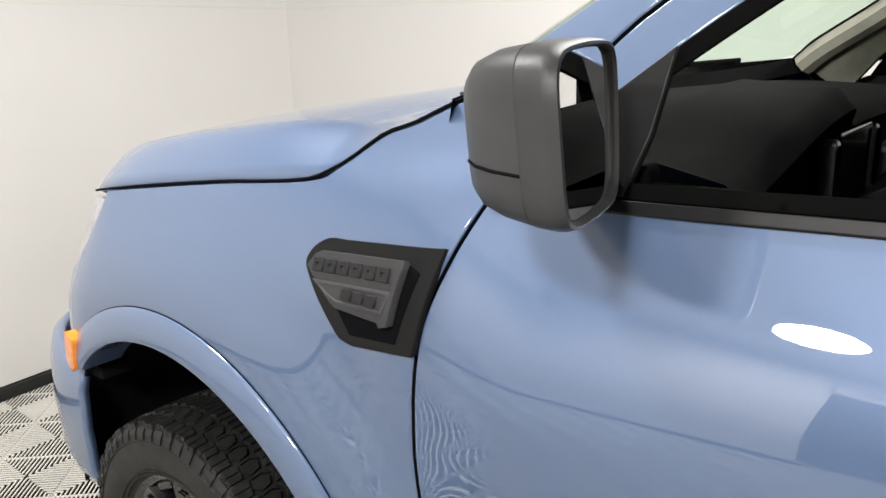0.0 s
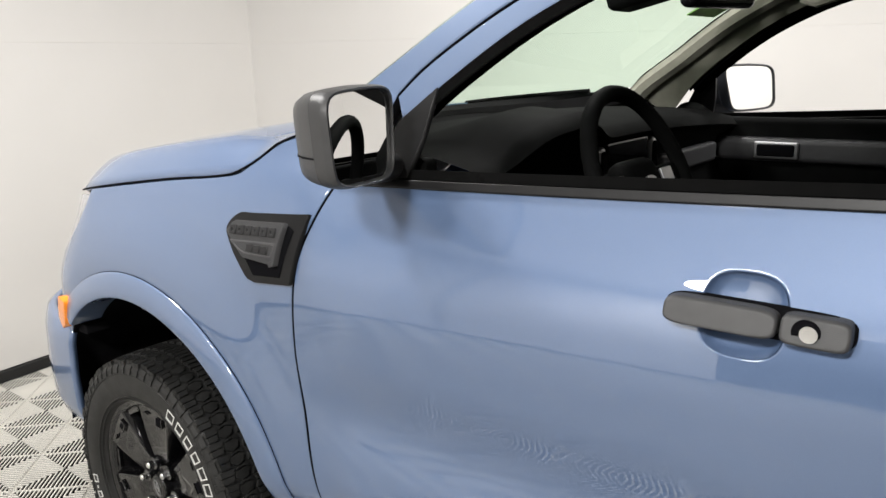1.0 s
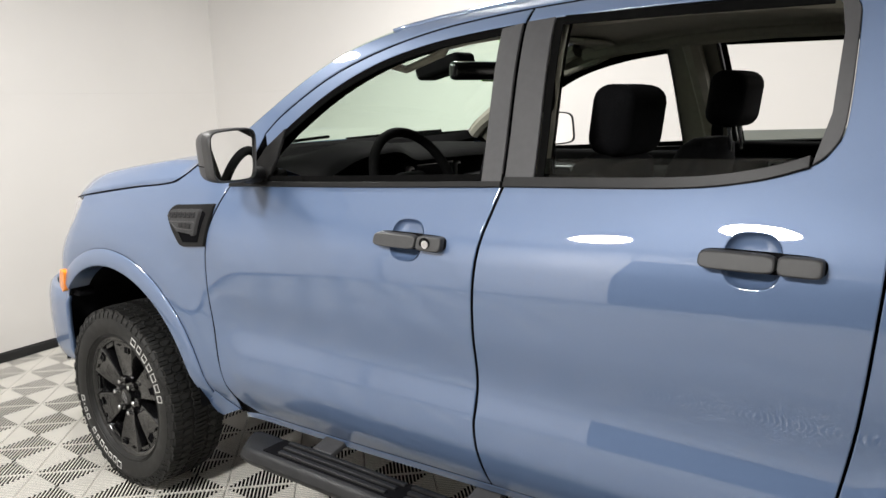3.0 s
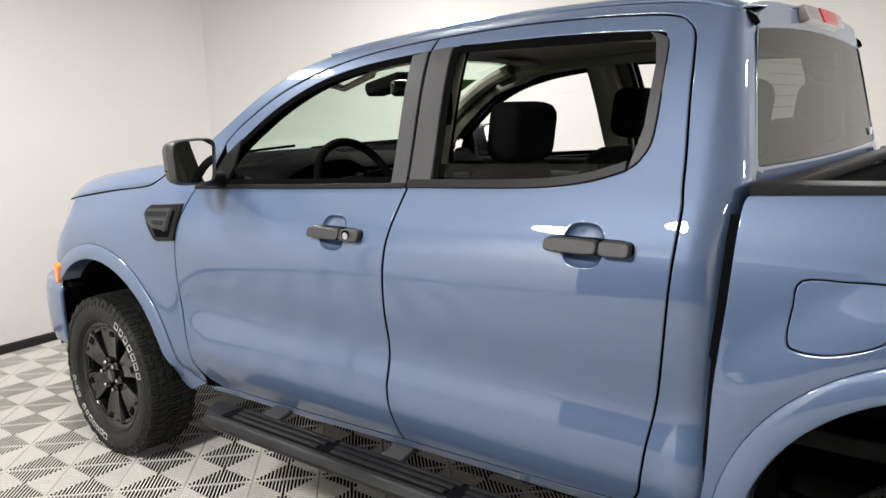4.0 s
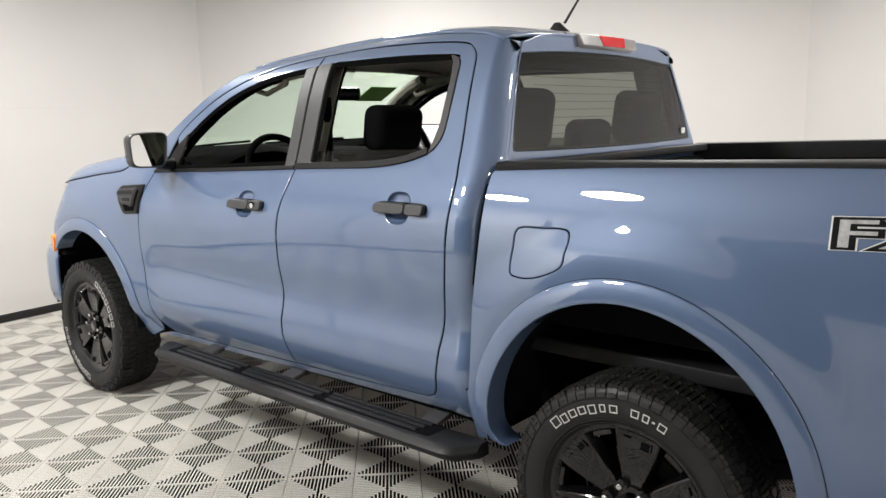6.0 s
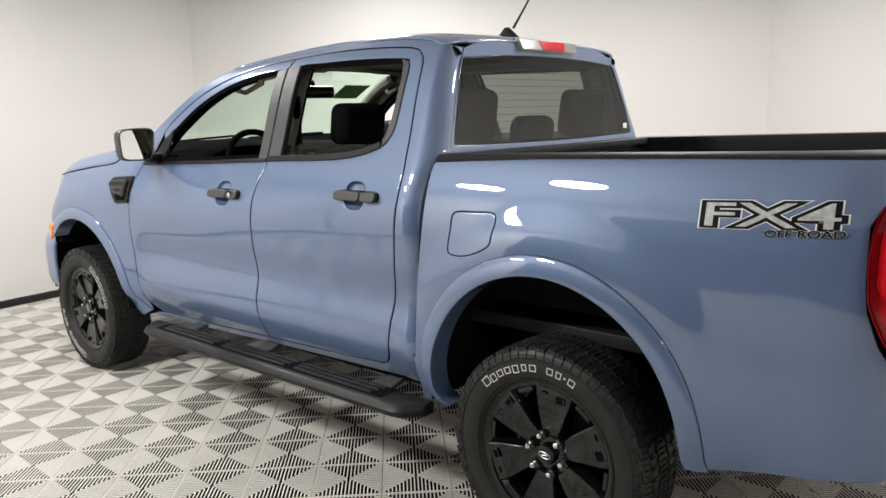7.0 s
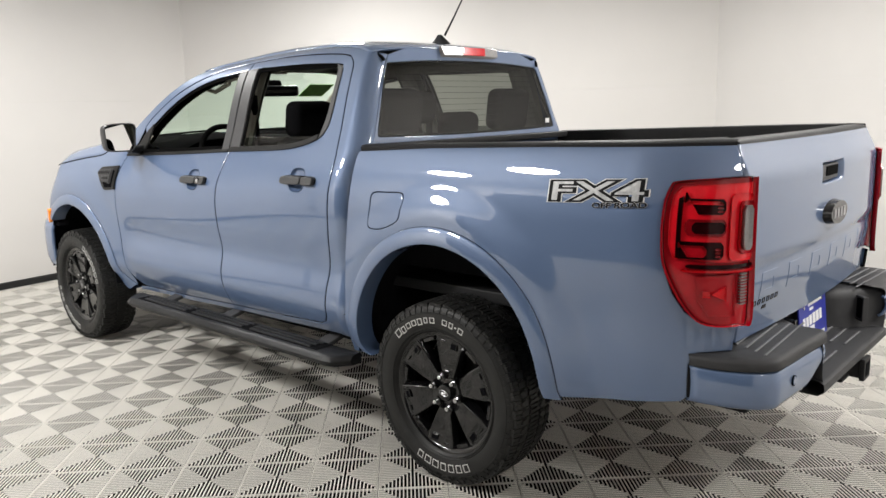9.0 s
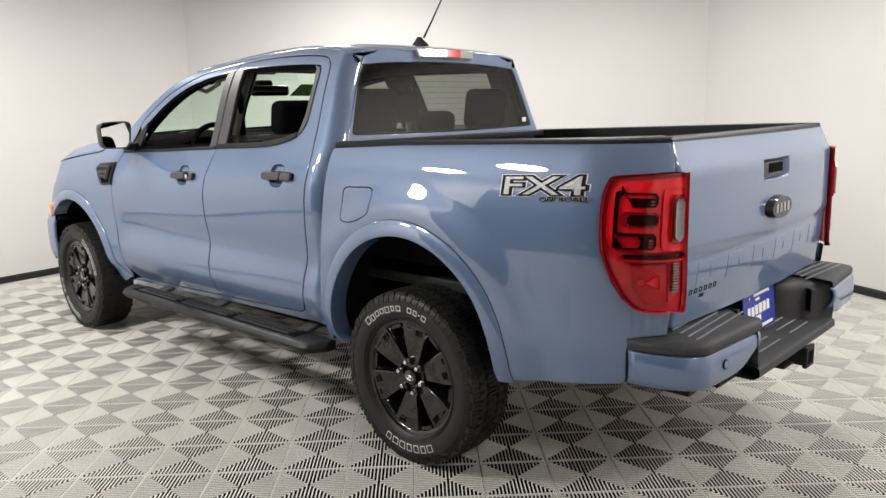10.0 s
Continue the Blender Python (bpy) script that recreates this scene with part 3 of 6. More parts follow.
    panel("rail_lining", rl, [], lambda a, b: S(max(a, -2.575), b, -0.035), HEADLINER, truck, flip=not fl, step=0.03, depth=-0.02)
    panel("pillar_lining", [(-1.62, 1.22), (-1.82, 1.22), (-1.785, 1.665), (-1.60, 1.655)], [], lambda a, b: S(a, b, -0.062), HEADLINER, truck, "light grey pillar trim", flip=not fl, step=0.04, depth=-0.01)
    # window surrounds
    belt = smooth_path(BELT_F, 6)
    bm_out = belt + [(y, z + 0.013) for y, z in belt[::-1]]
    bar("belt_moulding", bm_out, S, 0.010, BELT, door, "satin black belt moulding", flip=fl)
    bar("belt_seal", [(y, z + 0.013) for y, z in belt] + [(y, z + 0.030) for y, z in belt[::-1]], S, 0.004, SEAL, door, flip=fl)
    brb = smooth_path([(-1.731, 1.257), (-2.142, 1.272), (-2.31, 1.292), (-2.411, 1.321)], 6)
    bar("belt_moulding", brb + [(y, z + 0.022) for y, z in brb[::-1]], S, 0.010, BELT, rdoor, "satin black belt moulding", flip=fl)
    wt = smooth_path(WIN_TOP_F, 5)
    inner = []
    for i, (y, z) in enumerate(wt):
        a, b = wt[max(0, i - 1)], wt[min(len(wt) - 1, i + 1)]
        d = Vector((b[0] - a[0], b[1] - a[1])).normalized()
        inner.append((y + d.y * -0.022, z + d.x * 0.022))
    bar("window_seal", wt + inner[::-1], S, 0.001, SEAL, door, flip=fl)
    bar("pillar_applique", [(-1.624, 1.642), (-1.684, 1.652), (-1.722, 1.262), (-1.664, 1.259)], S, 0.006, APPLIQUE, door, "dark grey pillar trim", flip=fl)
    bar("pillar_applique", [(-1.697, 1.654), (-1.775, 1.659), (-1.812, 1.272), (-1.733, 1.262)], S, 0.006, APPLIQUE, rdoor, "dark grey pillar trim", flip=fl)
    bar("window_seal", [(-1.778, 1.657), (-1.800, 1.657), (-1.836, 1.275), (-1.815, 1.275)], S, 0.0, SEAL, rdoor, flip=fl)
    bar("window_seal", [(-1.80, 1.661), (-2.408, 1.648), (-2.41, 1.628), (-1.80, 1.640)], S, 0.001, SEAL, rdoor, flip=fl)
    bar("quarter_trim", smooth_path([(-2.405, 1.646), (-2.451, 1.628), (-2.461, 1.577), (-2.462, 1.406), (-2.444, 1.352), (-2.415, 1.325)], 4)
        + [(-2.418, 1.342), (-2.436, 1.42), (-2.437, 1.57), (-2.425, 1.628)], S, 0.004, APPLIQUE, rdoor, "dark grey window trim", flip=fl)
    bar("mirror_sail", [(-.735, 1.232), (-.80, 1.335), (-.872, 1.392), (-.862, 1.30), (-.845, 1.236)], S, 0.008, BELT, door, flip=fl)
    # lowered rear glass
    pane = [(-1.82, 1.25), (-2.44, 1.25), (-2.44, 1.335), (-1.82, 1.322)]
    gl = panel("window_glass", pane, [], lambda a, b: S(a, b, -0.015), SIDE_GLASS, rdoor, "dark tinted glass, mostly lowered", flip=fl, depth=0.004, r=0.001)
    gl.visible_shadow = False
    # front fender
    tail = [(-.646, 1.271), (-.676, 1.230)] + shift(DOOR_F_FRONT, 0.006)[:-2] + [(-.635, .47), (-.625, .43)]
    arc = [(ARCH_F[0] + (R_IN + .02) * math.cos(a), ARCH_F[1] + (R_IN + .02) * math.sin(a)) for a in [radians(180 - q) for q in range(0, 145, 6)]]
    top = [(.218, 1.138), (.187, 1.143), (-.117, 1.183), (-.345, 1.208), (-.401, 1.231), (-.465, 1.276), (-.515, 1.293), (-.560, 1.314), (-.594, 1.328)]
    out = smooth_path(top, 4) + tail[:2] + smooth_path(tail[2:], 4) + [(-.51, .43)] + arc + [(.46, .735), (.56, .75), (.56, .86), (.445, .93), (.335, .985), (.265, 1.045), (.228, 1.10)]
    fen = panel("front_fender", out, [], S, PAINT, truck, flip=fl, inner=GAP)
    # bed side
    arc = [(ARCH_R[0] + (R_IN + .02) * math.cos(a), ARCH_R[1] + (R_IN + .02) * math.sin(a)) for a in [radians(180 - q) for q in range(0, 181, 6)]]
    out = [(-2.700, 1.275), (-2.690, 1.24), (-2.683, 1.058), (-2.660, .85), (-2.650, .64), (-2.615, .46), (-2.63, .42), (-2.70, .42)]
    out = smooth_path(out, 4)
    rear = [(-3.66, .455), (-4.12, .538), (-4.138, .555), (-4.142, .66), (-4.165, .700), (-4.25, .712), (-4.258, .790), (-4.165, .797), (-4.13, .825), (-4.098, .88), (-4.072, .96), (-4.066, 1.02), (-4.062, 1.16), (-4.085, 1.205),
            (-4.20, 1.222), (-4.25, 1.226), (-4.247, 1.245), (-4.236, 1.285), (-4.222, 1.3145)]
    out = out + arc[::-1] + rear + [(-3.6, 1.306), (-3.1, 1.294)]
    fuel = smooth_path([(-2.825, 1.115), (-2.91, 1.122), (-2.985, 1.124), (-3.004, 1.105), (-2.998, 1.06), (-2.985, 1.015), (-2.90, .978), (-2.825, .974), (-2.806, .995), (-2.812, 1.06)], 4, True)
    holes = [fuel] if fl else []
    bed = panel("bed_side", out, holes, S, PAINT, truck, flip=fl, inner=GAP, step=0.016)
    gap = [(-2.690, 1.232), (-2.683, 1.058), (-2.660, .85), (-2.650, .64), (-2.615, .46)]
    # black strip standing for the shade in the slot between cab and bed
    panel("bed_gap_shade", smooth_path(shift(gap, -.012), 4) + smooth_path(shift(gap, .030), 4)[::-1], [], lambda a, b: S(a, b, -.028), GAP, bed, flip=fl)
    if fl:
        cen = (-2.905, 1.05)
        panel("fuel_door", [(cen[0] + (y - cen[0]) * .965, cen[1] + (z - cen[1]) * .955) for y, z in fuel], [], S, PAINT, bed, "painted fuel flap", flip=fl, inner=GAP)
        panel("fuel_well", [(cen[0] + (y - cen[0]) * 1.1, cen[1] + (z - cen[1]) * 1.1) for y, z in fuel], [], lambda a, b: S(a, b, -0.016), GAP, bed, flip=fl)
    # arch flares
    for nm, (cy, cz), par, ends in (("front_flare", ARCH_F, fen, 0), ("rear_flare", ARCH_R, bed, 1)):
        rows = []
        a0 = 46 if ends == 0 else 0
        pts = []
        if ends == 0:
            for q in range(a0, 181, 4):
                a = radians(q)
                pts.append(((cy + R_OUT * math.cos(a), cz + R_OUT * math.sin(a)), (cy + R_IN * math.cos(a), cz + R_IN * math.sin(a))))
            pts += [((-.556, .50), (-.487, .41)), ((-.590, .462), (-.500, .392)), ((-.628, .432), (-.525, .385))]
        else:
            pts += [((-2.70, .43), (-2.775, .425)), ((-2.672, .455), (-2.745, .44)), ((-2.664, .48), (-2.727, .47))]
            for q in range(0, 181, 4):
                a = radians(q)
                pts.append(((cy + R_OUT * math.cos(a), cz + R_OUT * math.sin(a)), (cy + R_IN * math.cos(a), cz + R_IN * math.sin(a))))
            pts += [((-3.708, .466), (-3.642, .46)), ((-3.712, .455), (-3.645, .45))]
        for (oy, oz), (iy, iz) in pts:
            row = []
            for k, lift in ((0.0, -0.004), (0.0, 0.003), (0.05, 0.007), (0.3, 0.0125), (0.6, 0.0165), (0.88, 0.018), (0.97, 0.016), (1.0, 0.010), (1.0, -0.03), (1.0, -0.07)):
                y, z = oy + (iy - oy) * k, oz + (iz - oz) * k
                row.append((s * (W(y, z) + lift), y, z))
            rows.append(row)
        flare = loft(nm, rows, PAINT, par, sharp=50)
        tube("flare_joint", [(s * (W(oy, oz) + .0005), oy, oz) for (oy, oz), _ in pts], .0016, GAP, flare, k=5)
    # wheel wells
    for (cy, cz) in (ARCH_F, ARCH_R):
        rows = []
        for q in range(0, 181, 6):
            a = radians(q)
            z = cz + (R_IN + .018) * math.sin(a)
            y = cy + (R_IN + .018) * math.cos(a)
            rows.append([(s * .845, y, z), (s * .70, y, z), (s * .42, y, z)])
        lo = cz - .055 if cy < -1 else cz - .005
        rows = [[(x, y, lo) for x, y, _ in rows[0]]] + rows + [[(x, y, lo) for x, y, _ in rows[-1]]]
        loft("wheel_well", rows, LINER, truck)
        pl = [(s * .43, cy + (R_IN + .03) * math.cos(radians(q)), cz - .05 + (R_IN + .08) * math.sin(radians(q))) for q in range(0, 181, 8)]
        n = len(pl)
        mesh_ob("inner_well_wall", pl + [(s * .40, b, c) for _, b, c in pl], [tuple(range(n)), tuple(range(2 * n - 1, n - 1, -1))] + [(i, (i + 1) % n, n + (i + 1) % n, n + i) for i in range(n)], LINER, truck, smooth=False)
    return door, rdoor, bed, fen


parts_l = body_side(-1)
parts_r = body_side(1)
door_l, rdoor_l, bed_l, fender_l = parts_l
door_r, rdoor_r, bed_r, fender_r = parts_r

# ---------------------------------------------------------------- hood, nose, glass and roof
hood_z = hermite([-.60, -.56, -.515, -.465, -.401, -.345, -.117, .187, .40, .60, .80], [1.336, 1.319, 1.298, 1.281, 1.236, 1.212, 1.187, 1.147, 1.108, 1.045, .95])


def hood_edge(y):
    return W(y, hood_z(y)) - 0.004


def hood():
    rows = []
    ys = [.80, .79, .77, .72, .66, .60, .50, .40, .30, .187, .05, -.117, -.23, -.345, -.375, -.401, -.43, -.465, -.49, -.515, -.54, -.565, -.59]
    for y in ys:
        e = hood_edge(y) if y < .62 else hood_edge(.62) - 1.6 * (y - .62)
        z0 = hood_z(y)
        back = 1 - 0.9 * sstep(-.25, -.56, y)
        flank, crown = 0.084 * sstep(.64, .44, y) * back, 0.030 * sstep(.95, .3, y) * back
        row = []
        for i in range(81):
            u = -1 + i / 40
            x = e * u
            q = min(1.0, (1 - abs(u)) / .17)
            ridge = flank * math.sin(q * math.pi / 2) ** .9 + crown * (1 - min(1.0, abs(u) / .83) ** 2)
            drop = 0.12 * u * u * sstep(.55, .85, y)
            yy = y - 0.16 * u * u * sstep(.3, .8, y) + 0.265 * (1 - u * u) * sstep(-.3, -.58, y)
            zc = min(z0, 1.245) + (z0 - min(z0, 1.245)) * abs(u) ** 5
            row.append((x, yy, zc + ridge - drop * 0.2))
        rows.append(row)
    ob = loft("hood", rows, PAINT, truck, sharp=60)
    sol = ob.modifiers.new("thickness", "SOLIDIFY")
    sol.thickness, sol.offset = 0.014, -1
    ys = [.30 - .0185 * k for k in range(49)]
    for s in (-1, 1):
        tube("hood_gap", [(s * (W(y, hood_z(y)) - .001), y, hood_z(y) - .0015) for y in ys], .0026, GAP, ob, k=6)


hood()


def nose():
    # bumper turned round the corner
    half = smooth_path([(.845, .36), (.842, .42), (.832, .50), (.803, .59), (.752, .69), (.67, .78), (.55, .84), (.35, .875), (0, .885)], 4)
    plan = [(-x, y) for x, y in half] + [(x, y) for x, y in half[::-1][1:]]
    rows = []
    for z, k, dy in ((.43, .955, -.035), (.455, .985, -.012), (.50, 1.0, 0), (.60, 1.004, .004), (.69, 1.0, 0), (.725, .99, -.006), (.735, .97, -.02)):
        rows.append([(x * k, y + dy * (y - .36) / .5, z) for x, y in plan])
    ob = loft("front_bumper", rows, PAINT, truck, sharp=50)
    sol = ob.modifiers.new("thickness", "SOLIDIFY")
    sol.thickness, sol.offset = 0.02, 1
    rows = []
    for z, k in ((.74, .92), (.85, .90), (.95, .86)):
        rows.append([(x * k, y - .03, z) for x, y in plan if y > .74])
    ob = loft("grille", rows, GLOSS, truck, "dark front grille", sharp=50)
    sol = ob.modifiers.new("thickness", "SOLIDIFY")
    sol.thickness = 0.02
    for s in (-1, 1):
        S = side(s)
        fen = fender_l if s < 0 else fender_r
        pts = smooth_path([(.233, 1.118), (.270, 1.047), (.340, .987), (.450, .932), (.60, .92), (.66, .98), (.60, 1.045), (.40, 1.100)], 4, True)
        lamp = panel("headlight", pts, [], lambda a, b: S(a, b, -0.004), LAMP_GREY, truck, "clear headlight lens", flip=s < 0, depth=0.02)
        panel("lamp_core", [(.47, 1.05), (.52, .98), (.60, .955), (.62, 1.02)], [], lambda a, b: S(a, b, -0.0015), APPLIQUE, lamp, flip=s < 0, depth=0.004, r=0.001)
        # amber side marker at the flare's front end
        bar("side_marker", [(.300, .832), (.338, .842), (.385, .768), (.352, .745), (.325, .765)], S, 0.022, AMBER, fen, "amber side marker lens", flip=s < 0, thick=0.02)
        # dark tab between the flare and the bumper
        box("flare_tab", (s * .80, .335, .735), (.07, .05, .03), LINER, fen, .006)


nose()

A_EDGE = smooth_path([(-.600, 1.335), (-.656, 1.381), (-.768, 1.452), (-.835, 1.497), (-.917, 1.548), (-.998, 1.590), (-1.091, 1.630), (-1.22, 1.668)], 3)


def windscreen():
    rows = []
    n = len(A_EDGE)
    for i, (y, z) in enumerate(A_EDGE):
        v = i / (n - 1)
        xe = W(y, z) - 0.012
        bulge = 0.26 * (1 - v) + 0.13 * v
        rows.append([(xe * u, y + bulge * (1 - u * u), z + 0.012 * (1 - u * u) + (0.006)) for u in [-1 + j / 12 for j in range(25)]])
    y, z = A_EDGE[0]
    rows.insert(0, [(W(y, z) * u * .985, y + .03 + .265 * (1 - u * u), z - .050 * (1 - u ** 4)) for u in [-1 + j / 12 for j in range(25)]])
    g = loft("windscreen", rows, GLASS, truck, "green tinted windscreen", sharp=80)
    g.visible_shadow = False
    # black cowl below the glass, and the wipers
    y, z = A_EDGE[0]
    xe = W(y, z)
    rows = []
    for dy, dz in ((0.10, -0.035), (0.04, -0.012), (-0.02, 0.002), (-0.02, -0.04)):
        rows.append([(xe * u * .97, y + dy + 0.24 * (1 - u * u), z + dz - .035 * (1 - u ** 4)) for u in [-1 + j / 10 for j in range(21)]])
    loft("cowl", rows, TRIM, truck)
    for x0 in (-.45, .12):
        pts = [(x0 + .46 * t, y + 0.262 * (1 - ((x0 + .46 * t) / .72) ** 2) + .030 - .012 * t, z - .022 + .016 * t) for t in [k / 10 for k in range(11)]]
        tube("wiper", pts, 0.007, SEAL, truck, k=6)


windscreen()

roof_e = hermite([-2.66, -2.575, -2.45, -2.2, -1.95, -1.69, -1.36, -1.22], [1.668, 1.692, 1.715, 1.732, 1.735, 1.724, 1.694, 1.668])
roof_c = hermite([-2.66, -2.575, -2.45, -2.2, -1.95, -1.69, -1.36, -1.22], [1.706, 1.735, 1.755, 1.768, 1.771, 1.760, 1.724, 1.693])


def roof():
    rows = []
    for y in [-1.22, -1.29, -1.36, -1.5, -1.69, -1.85, -1.95, -2.1, -2.2, -2.32, -2.45, -2.52, -2.575, -2.595, -2.612, -2.625, -2.634]:
        e = W(max(y, -2.575), roof_e(y)) - 0.001
        if y < -2.575:
            e -= 0.045 * (1 - math.sqrt(max(0, 1 - ((-2.575 - y) / .09) ** 2)))
        row = []
        for i in range(33):
            t = math.pi * i / 32
            c = math.cos(t)
            x = -e * math.copysign(abs(c) ** .8, c)
            z = roof_e(y) + (roof_c(y) - roof_e(y)) * math.sin(t) ** .7
            groove = 0.005 * math.exp(-((abs(x) - .50) / .010) ** 2) * (1 if -2.6 < y < -1.25 else 0)
            yy = y + 0.11 * math.sin(t) * sstep(-1.6, -1.22, y) + 0.03 * (1 - math.sin(t)) * sstep(-2.5, -2.66, y)
            row.append((x, yy, z - groove))
        rows.append(row)
    ob = loft("roof", rows, PAINT, truck, sharp=60)
    for s in (-1, 1):
        tube("roof_ditch_strip", smooth_path([(s * .588, -2.570, 1.684), (s * .582, -2.602, 1.678), (s * .574, -2.626, 1.665), (s * .564, -2.636, 1.648)], 4), .007, SEAL, ob, "black roof ditch strip", k=10)
    sol = ob.modifiers.new("thickness", "SOLIDIFY")
    sol.thickness, sol.offset = 0.012, -1
    # aerial
    fin = []
    for k, (h, l, w) in enumerate(((0, .085, .026), (.012, .08, .022), (.035, .045, .012), (.055, .018, .006))):
        fin.append([(.13 + w * math.cos(a), -2.36 + .02 * h / .05 + l * math.sin(a) * (1 if math.sin(a) > 0 else .55), roof_c(-2.36) - .004 + h) for a in [2 * math.pi * i / 16 for i in range(16)]])
    aer = loft("aerial", fin, TRIM, truck, "black roof aerial", close_k=True, caps=True)
    tube("mast", [(.13, -2.37, roof_c(-2.36) + .045), (.135, -2.43, roof_c(-2.36) + .13), (.14, -2.50, roof_c(-2.36) + .235)], [0.006, 0.0045, 0.004], TRIM, aer, k=8)


roof()


def cab_back():
    def SB(x, z, lift=0.0):
        return Vector((x, back_y(z) - lift - 0.012 * (1 - (x / .7) ** 2), z))
    e = lambda z: W(-2.585, z) - 0.085
    out = [(-e(z), z) for z in (.60, .9, 1.1, 1.2, 1.25, 1.30, 1.4, 1.5, 1.6, 1.674)] + [(-.40, 1.713), (0, 1.724), (.40, 1.713)] + [(e(z), z) for z in (1.674, 1.6, 1.5, 1.4, 1.30, 1.25, 1.2, 1.1, .9, .60)]
    gw = smooth_path([(-.545, 1.640), (-.30, 1.655), (0, 1.660), (.30, 1.655), (.545, 1.640)], 3) + smooth_path([(.565, 1.625), (.612, 1.50), (.664, 1.345), (.654, 1.328), (.63, 1.324), (.3, 1.318), (0, 1.316), (-.3, 1.318), (-.63, 1.324), (-.650, 1.328), (-.658, 1.345), (-.605, 1.50), (-.562, 1.625)], 3)
    back = panel("cab_back", out, [gw], SB, PAINT, truck, flip=False, depth=0.03)
    inner = [(x * .995, 1.49 + (z - 1.49) * .99) for x, z in gw]
    g = panel("rear_window", inner, [], lambda a, b: SB(a, b, -0.003), DARK_GLASS, truck, "dark tinted rear window", flip=False, depth=0.005, r=0.001)
    g.visible_shadow = False
    panel("window_seal", [(x * 1.0, 1.49 + (z - 1.49) * 1.0) for x, z in gw], [[(x * .97, 1.49 + (z - 1.49) * .94) for x, z in gw]], lambda a, b: SB(a, b, -0.008), GLOSS, truck, depth=0.01, r=0.001)
    # high stop lamp
    stop = panel("high_stop_lamp", [(-.20, 1.682), (.20, 1.682), (.21, 1.722), (-.21, 1.722)], [], lambda a, b: Vector((a, -2.640 - 0.012 * (1 - (a / .3) ** 2) - .35 * (1.72 - b), b)), CLEAR_LENS, truck, "clear and red high stop lamp", depth=0.05)
    panel("red_lens", [(-.07, 1.684), (.09, 1.684), (.105, 1.721), (-.085, 1.721)], [], lambda a, b: Vector((a, -2.6435 - 0.012 * (1 - (a / .3) ** 2) - .35 * (1.72 - b), b)), RED, stop, "red stop lens", depth=0.01, r=0.001)
    for k in range(9):
        z = 1.375 + .027 * k
        tube("heater_line", [(-.50 + .1 * j, back_y(z) + .004 - .012 * (1 - ((-.50 + .1 * j) / .7) ** 2), z) for j in range(11)], .0007, GAP, g, k=4)
    box("sticker", (.60, back_y(1.36) - 0.006, 1.36), (.035, .002, .024), DECAL_WHITE, truck)


cab_back()

# ---------------------------------------------------------------- cargo bed
def cargo_bed():
    # inner tub in black liner
    rows = []
    for y in (-2.72, -4.13):
        rows.append([(-.735, y, 1.28), (-.70, y, 1.28), (-.69, y, .80), (.69, y, .80), (.70, y, 1.28), (.735, y, 1.28)])
    ob = loft("bed_liner", rows, LINER, truck, "black bed liner", sharp=20)
    # headboard widened past the tub, so the slot behind the cab reads dark
    box("bed_headboard", (0, -2.722, .86), (1.50, .03, .78), LINER, truck)
    for s in (-1, 1):
        rows = []
        for k in range(17):
            y = -2.70 - 1.522 * k / 16
            z = 1.285 + .021 * (-2.7 - y)
            x = W(y, z) - .004
            yi = y + .06 * (k / 16) ** 4
            rows.append([(s * (x + .002), y, z - .010), (s * (x + .004), y, z + .006), (s * (x - .006), y, z + .014), (s * (x - .05), yi, z + .017), (s * (x - .095), yi, z + .014), (s * (x - .100), yi, z - .005), (s * (x - .100), yi, z - .05)])
        loft("rail_cap", rows, TRIM, truck, "black plastic bed rail cap", sharp=50)
    box("bed_front_rail", (0, -2.735, 1.285), (1.40, .05, .03), TRIM, truck, .008)


cargo_bed()


def gate_y(x, z):
    bow = 0.030 * (x / .7) ** 2
    zz = z - 0.01
    return -4.292 + bow + 0.045 * sstep(1.19, 1.33, zz) + 0.02 * sstep(.90, .70, zz) - 0.010 * sstep(.925, .970, zz) + .003


